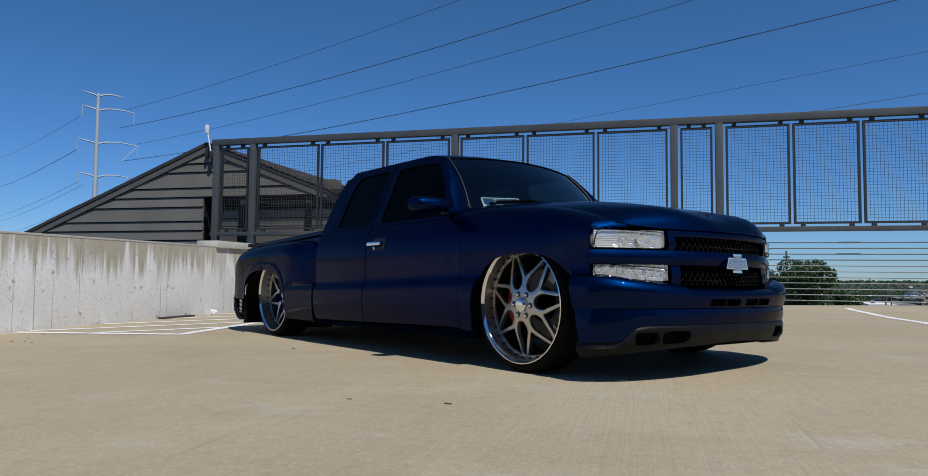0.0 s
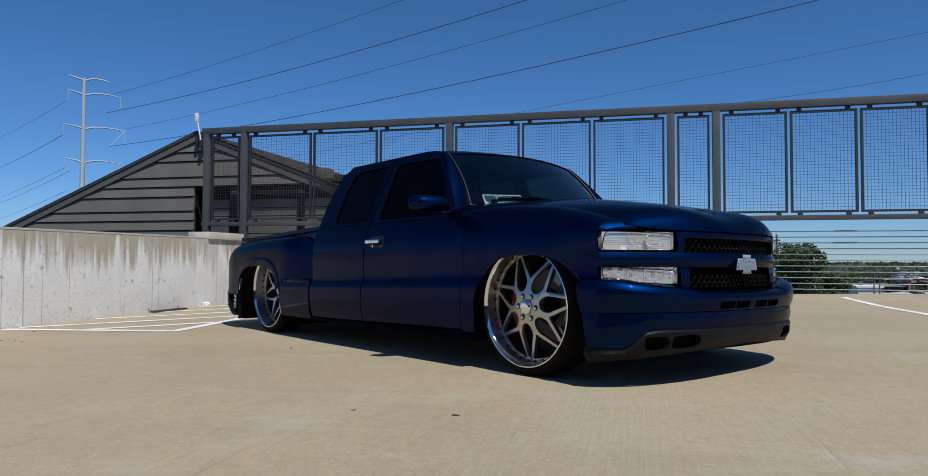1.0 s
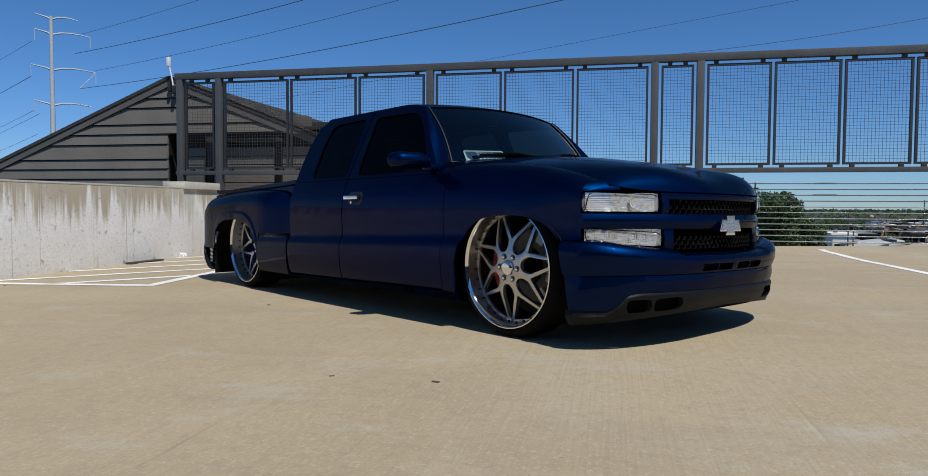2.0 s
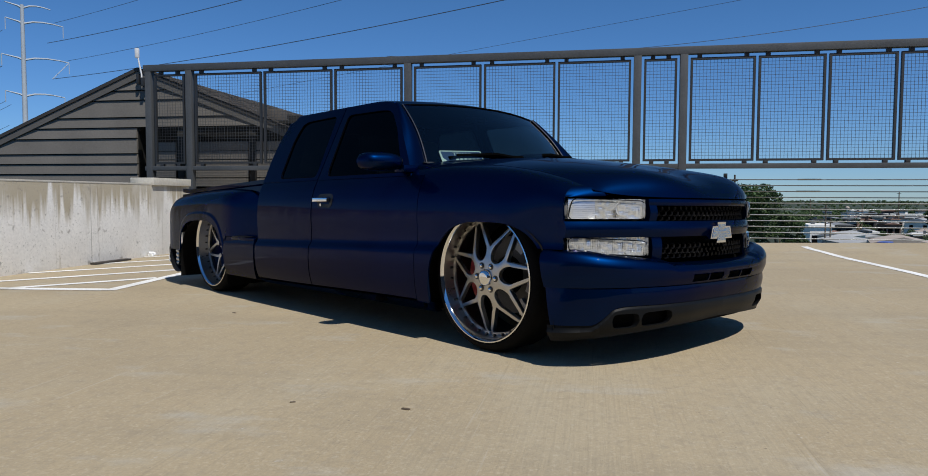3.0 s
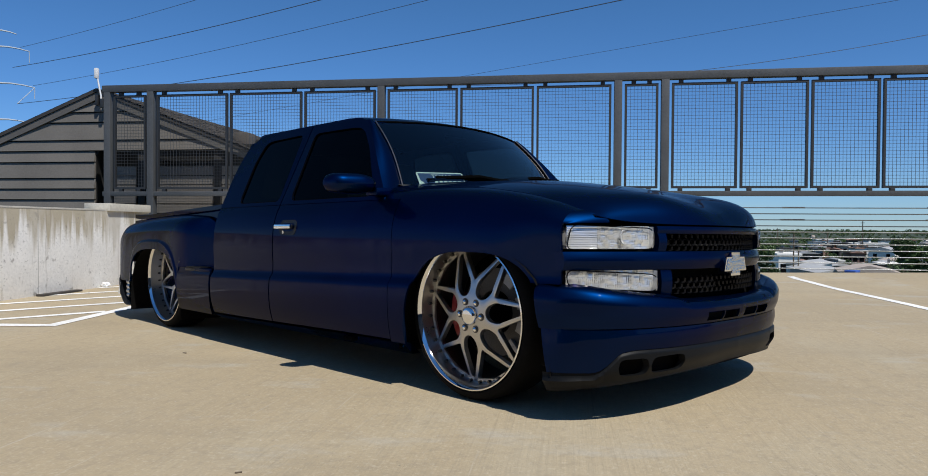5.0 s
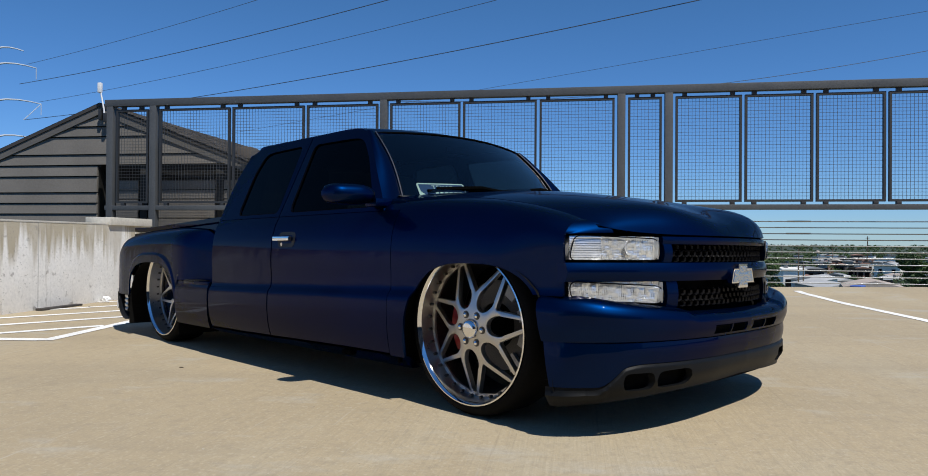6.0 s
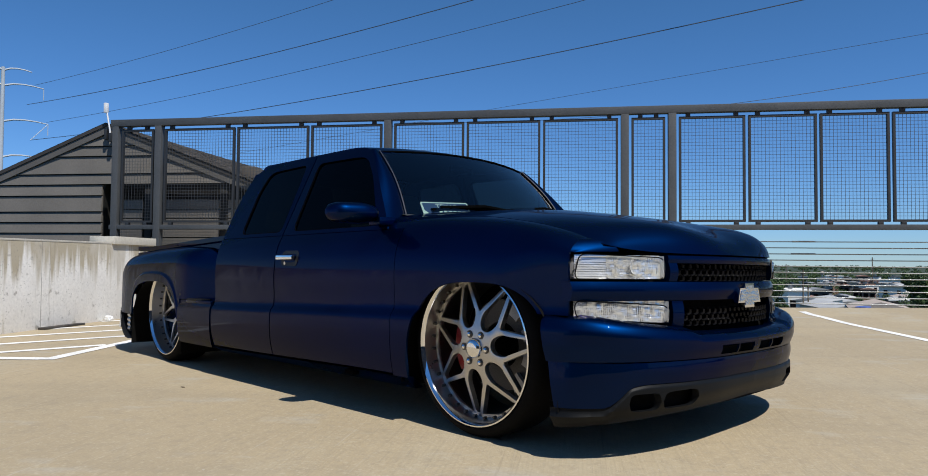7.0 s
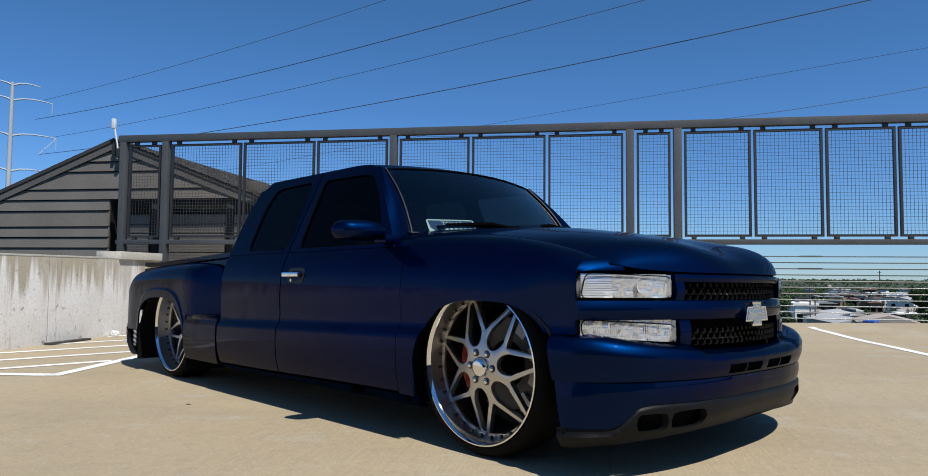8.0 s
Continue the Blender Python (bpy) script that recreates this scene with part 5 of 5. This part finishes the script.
def tree(x, y, ground, high, spread, seed, leaves=4500, leaf=0.16):
    rng = random.Random(seed)
    t = thing("tree", "leafy green broadleaf tree behind the railing", "tree", "trees below the deck")
    top = ground + high
    part("trunk", tube([(x, y, ground), (x + 0.1, y, ground + high * 0.3), (x - 0.1, y + 0.1, ground + high * 0.6)], 0.22, 8, None, 0.10), BARK, t)
    bm = bmesh.new()
    ends = []
    for k in range(9):
        q = k * 2.4
        r = spread * rng.uniform(0.35, 0.8)
        e = (x + r * math.cos(q), y + r * math.sin(q), ground + high * rng.uniform(0.6, 0.93))
        ends.append(e)
        tube([(x, y, ground + high * rng.uniform(0.35, 0.55)), (x + 0.5 * r * math.cos(q), y + 0.5 * r * math.sin(q), (ground + high * 0.5 + e[2]) / 2), e], 0.09, 5, bm, 0.025)
    part("limbs", bm, BARK, t)
    bm = bmesh.new()
    ends.append((x, y, top - high * 0.12))
    for e in ends:
        s = spread * rng.uniform(0.34, 0.52)
        for k in range(5):
            m = Vector(e) + Vector((rng.uniform(-1, 1), rng.uniform(-1, 1), rng.uniform(-0.8, 0.8))) * s * 0.75
            leaf_cloud(bm, m, (s * 0.55, s * 0.55, s * 0.42), leaves // 50, leaf, rng)
    part("crown", bm, LEAF, t, "dense green leaf crown", True)


FAR_GROUND = -9.0


def lathe_up(profile, sides):
    """A body of revolution about the z axis: profile of (z, radius)."""
    bm = lathe(profile, sides)
    bmesh.ops.rotate(bm, verts=bm.verts, cent=(0, 0, 0), matrix=Matrix.Rotation(radians(90), 3, "X"))
    return bm



def far_land():
    def fn(a, b):
        q = lerp(radians(20), radians(250), a)
        r = 9 + 4200 * b**3
        x, y = r * math.cos(q), r * math.sin(q)
        z = FAR_GROUND + (noise.noise(Vector((x / 300, y / 300, 0))) * 1.5 + noise.noise(Vector((x / 900, y / 900, 3))) * 3 + 5) * smooth((r - 350) / 1400)
        return (x, y, z)
    solo("ground", sheet(fn, 120, 50), LAND, "wooded lowland stretching to the horizon", "land", kind="structure")


def woods():
    """Tree tops below the deck: a belt along the skyline, and stands left and right of the town."""
    rng = random.Random(11)
    bm = bmesh.new()
    belts = [(1500, 480, 2400, 78, 132, 1.0, 2.1, 60), (220, 230, 480, 108.4, 122, 1.2, 2.6, 170), (260, 120, 340, 92, 104.2, 1.3, 2.7, 190), (150, 100, 420, 104, 112, 0.7, 1.5, 100), (200, 380, 620, 102, 112, 1.1, 2.4, 110), (170, 105, 330, 99, 111, 0.5, 1.2, 90)]
    for count, r0, r1, q0, q1, s0, s1, leaves in belts:
        for k in range(count):
            q = radians(rng.uniform(q0, q1))
            r = lerp(r0, r1, rng.random() ** 1.4)
            x, y = 2.3 + r * math.cos(q), -3.2 + r * math.sin(q)
            s = rng.uniform(s0, s1) * (1 + max(0, r - 500) / 1300)
            h = FAR_GROUND + s * rng.uniform(0.7, 1.3) + 3.0 * smooth((r - 450) / 700)
            leaf_cloud(bm, (x, y, h), (s, s, s * 0.75), leaves, 0.11 + r / 1900, rng)
    solo("woods", bm, WOODS, "distant green woods below the deck", "woods", kind="stuff", flat=True)


def town_building(x, y, width, deep, top, turn, wall, roof, label, pitched=False):
    """A low building far below the deck."""
    at = Matrix.Translation((x, y, FAR_GROUND)) @ Matrix.Rotation(radians(16 + turn), 4, "Z")
    h = top - FAR_GROUND
    b = thing("far_building", label, "building", "far town buildings", at=at)
    part("wall", box(-width / 2, width / 2, -deep / 2, deep / 2, -1, h), wall, b)
    if pitched:
        bm = bmesh.new()
        ring = [[bm.verts.new((u * (width / 2 + 0.5), d, z)) for u, z in ((-1, h), (1, h), (0, h + width * 0.14))] for d in (-deep / 2 - 0.6, deep / 2 + 0.6)]
        bm.faces.new(ring[0])
        bm.faces.new(ring[1][::-1])
        for i in range(3):
            bm.faces.new((ring[0][i], ring[0][(i + 1) % 3], ring[1][(i + 1) % 3], ring[1][i]))
        part("roof", bm, roof, b)
    else:
        part("roof", box(-width / 2 - 0.3, width / 2 + 0.3, -deep / 2 - 0.3, deep / 2 + 0.3, h + 0.004, h + 0.3), roof, b)
        part("rooftop_unit", box(-width * 0.2, -width * 0.1, -1, 1, h + 0.3, h + 0.9), STEEL, b)
    n = max(2, int(width / 2.5))
    for k in range(n):
        u = lerp(-width / 2, width / 2, (k + 0.5) / n)
        part("window", box(u - 0.5, u + 0.5, -deep / 2 - 0.05, -deep / 2 + 0.02, h * 0.45, h * 0.75), UNDER, b)


def town():
    specs = [(-44.2, 118.2, 3.2, 9, -3.4, 15, STUCCO, STUCCO, "small white flat-roofed building below the deck", False),
             (-31.0, 97.0, 4.6, 13, -4.6, 20, ROOFGREY, PALEROOF, "pale warehouse with a grey metal roof", True),
             (-36.5, 108.0, 4.0, 9, -4.3, -12, STUCCO, PALEROOF, "pale warehouse with a grey metal roof", True),
             (-23.6, 89.5, 5.4, 8, -4.0, 4, STUCCO, TANROOF, "low building with a tan gabled roof", True),
             (-84, 305, 15, 9, -4.6, 8, STUCCO, STUCCO, "long white industrial building", False),
             (-88.6, 283, 4, 4, -4.2, 0, BOARD, ROOFGREY, "dark open frame building", False),
             (-117, 357, 7, 6, -4.2, 10, STUCCO, STUCCO, "small white distant building", False),
             (-74, 262, 8, 7, -6.4, -14, BOARD, ROOFGREY, "low dark-walled shed with a grey roof", True),
             (-58, 230, 7, 6, -5.2, -20, STUCCO, PALEROOF, "low white shed with a pale roof", True)]
    rng = random.Random(21)
    for k in range(70):
        d, q = rng.uniform(135, 400), radians(rng.uniform(100.5, 111.0))
        specs.append((2.3 + d * math.cos(q), -3.2 + d * math.sin(q), rng.uniform(1.6, 4.5), rng.uniform(2, 5), FAR_GROUND + rng.uniform(1.2, 2.8) + d / 150, rng.uniform(-30, 30),
                      rng.choice((STUCCO, STUCCO, BRICKRED, TANROOF, ROOFGREY, BOARD)), rng.choice((ROOFGREY, STUCCO, BOARD, BOARD, TANROOF, BRICKRED, PALEROOF)), "small low town building with plain walls", rng.random() < 0.5))
    for s in specs:
        town_building(*s)
    aw = solo("awning", box(-0.6, 0.6, -0.8, 0.8, 0, 0.30, 0.08), BLUE, "blue cloth canopy beside a warehouse", "canopy")
    aw.matrix_world = Matrix.Translation((-23.5, 84.0, -4.05))
    # the round tank on legs
    tank = thing("water_tank", "pale pink round water tank on a slim stem", "water tank")
    part("stem", tube([(-134.9, 393.8, FAR_GROUND), (-134.9, 393.8, -4.2)], 0.35, 8), STUCCO, tank)
    part("bowl", shift(lathe_up([(-1.1, 0.2), (-0.8, 0.8), (0.0, 1.15), (0.7, 0.9), (1.0, 0.1)], 16), (-134.9, 393.8, -3.2)), TANROOF, tank)
    for x, y, z in ((-35.9, 100.0, 0.2), (-35.3, 100.2, -1.7), (-66.2, 237.2, 3.5), (-92.0, 285.0, -0.5), (-105, 270, 1.2), (-28.5, 58.6, 3.15)):
        p = thing("utility_pole", "thin weathered utility pole", "utility pole", "utility poles")
        part("pole", tube([(x, y, FAR_GROUND), (x, y, z)], 0.06 + y / 2600, 6), BARK, p)
        arm = 0.22 + y / 700
        part("crossarm", box(x - arm, x + arm, y - 0.06, y + 0.06, z - 0.6, z - 0.48), BARK, p)


def pylon():
    t = thing("transmission_pole", "tall galvanised steel power pole with curved arms", "power pole")
    x, y = -104.95, 16.2
    along = Vector((0.20, 0.98, 0)).normalized()
    bm = tube([(x, y, FAR_GROUND), (x, y, 8), (x, y, 25.9)], 0.46, 12, None, 0.22)
    part("shaft", bm, PYLON, t)
    for z, l0, l1 in ((25.6, -1.9, 3.2), (23.6, -1.9, 4.6), (18.9, -2.4, 5.2), (14.2, -2.1, 4.6)):
        for reach in (l0, l1):
            s = 1 if reach > 0 else -1
            up = 0.45 if s < 0 else (0.05 if z > 25 else 0.0)
            bm = tube([(x, y, z - 0.15), *[(x + along.x * reach * f, y + along.y * reach * f, z + up * f + (0.28 * math.sin(math.pi * f) if s > 0 else 0)) for f in (0.25, 0.5, 0.75, 1.0)]], 0.15, 6, None, 0.07)
            part("arm", bm, PYLON, t)
            if z < 25:
                e = (x + along.x * reach, y + along.y * reach, z + up)
                part("insulator", tube([e, (e[0], e[1], e[2] - 1.5)], 0.05, 6), PYLON, t)
            if 18 < z < 19 and reach > 0:
                part("insulator", tube([e, (-103.0, 19.1, 16.4)], 0.05, 6), PYLON, t)


def power_lines():
    """Each conductor hangs in a shallow sag between two far points; some are heavier."""
    spans = [((-103, 19.4, 23.7), (-49.1, 36.4, 27.0), 0.5, 0, 1.5, False), ((-103, 18.6, 21.0), (-34.6, 39.5, 23.5), 0.8, 0, 1.4, True),
             ((-103, 20.9, 19.0), (-26.0, 41.7, 21.5), 0.75, 0, 1.4, False), ((-103, 19.1, 16.4), (-13.2, 46.6, 19.0), 1.1, 0, 1.3, True),
             ((-63.5, 64.3, 21.5), (-19.0, 75.7, 23.5), 0.0, -1.2, 1.4, False), ((-39.5, 81.0, 21.0), (-23.2, 90.7, 23.0), 0.15, -2.5, 2.0, True),
             ((-104.5, 13.9, 22.2), (-226, 14.2, 31.8), 0.5, 0, 1, False), ((-104.5, 13.7, 17.6), (-226, 14.5, 23.9), 0.5, 0, 1, True),
             ((-104.5, 14.0, 13.2), (-226, 14.8, 16.1), 0.5, 0, 1, False), ((-104.5, 14.6, 12.8), (-226, 14.8, 14.5), 0.5, 0, 1, False),
             ((-104.5, 14.3, 10.1), (-226, 15.0, 10.6), 0.5, 0, 1, False)]
    for a, b, sag, t0, t1, heavy in spans:
        pts = []
        for i in range(33):
            t = lerp(t0, t1, i / 32)
            p = Vector(a).lerp(Vector(b), t)
            p.z -= 4 * sag * t * (1 - t)
            pts.append(p)
        solo("power_line", tube(pts, 0.038 if heavy else 0.024, 4), CONDUCTOR, "thin dark overhead power line", "power line", "power lines", flat=True)


def litter():
    rng = random.Random(8)
    bm = bmesh.new()
    bmesh.ops.create_icosphere(bm, subdivisions=2, radius=0.06)
    for v in bm.verts:
        v.co *= rng.uniform(0.6, 1.15)
        v.co.z = max(0, v.co.z * 0.8 + 0.035)
    ob = solo("crumpled_paper", bm, WHITE, "crumpled white paper litter at the foot of the parapet", "litter", flat=True)
    ob.matrix_world = DECKAXES @ Matrix.Translation((-6.59, 5.09, rise(-6.59, 5.09)))
    for u, v, s in ((-0.677, -1.826, 0.018), (-1.175, -1.799, 0.012), (-2.599, 0.313, 0.016), (-5.64, 0.47, 0.014), (-5.50, 0.49, 0.010), (-5.35, 0.42, 0.012), (-5.76, 0.77, 0.010), (-6.05, 1.25, 0.014), (-6.30, 4.36, 0.016), (-6.45, 4.95, 0.012), (-6.4, 5.6, 0.012)):
        bm = box(-s, s, -s * 0.4, s * 0.4, 0, s * 0.3, s * 0.1)
        chip = solo("debris", bm, BARK, "small dark chip of debris on the deck", "debris", "loose chips on the deck")
        chip.matrix_world = DECKAXES @ Matrix.Translation((u, v, rise(u, v))) @ Matrix.Rotation(u * 5, 4, "Z")


def plank():
    """A dark weathered board lying against the foot of the parapet."""
    bm = box(-0.05, 0.05, -0.36, 0.36, 0, 0.028, 0.006)
    ob = solo("board", bm, BOARD, "dark weathered board lying at the foot of the parapet", "board")
    ob.matrix_world = DECKAXES @ Matrix.Translation((-6.56, 4.15, rise(-6.56, 4.15)))


build_deck()
build_parapets()
build_lines()
far_land()
build_truck()
dash_plate()
build_fence()
build_railing()
gable_house()
antenna()
tree(-24.7, 49.7, FAR_GROUND, 10.4, 3.8, 2, 24000, 0.105)
tree(-27.2, 65.3, FAR_GROUND, 9.0, 2.4, 5, 12000, 0.10)
tree(-13.2, 65.0, FAR_GROUND, 9.6, 2.2, 7, 12000, 0.10)
woods()
town()
pylon()
power_lines()
litter()
plank()
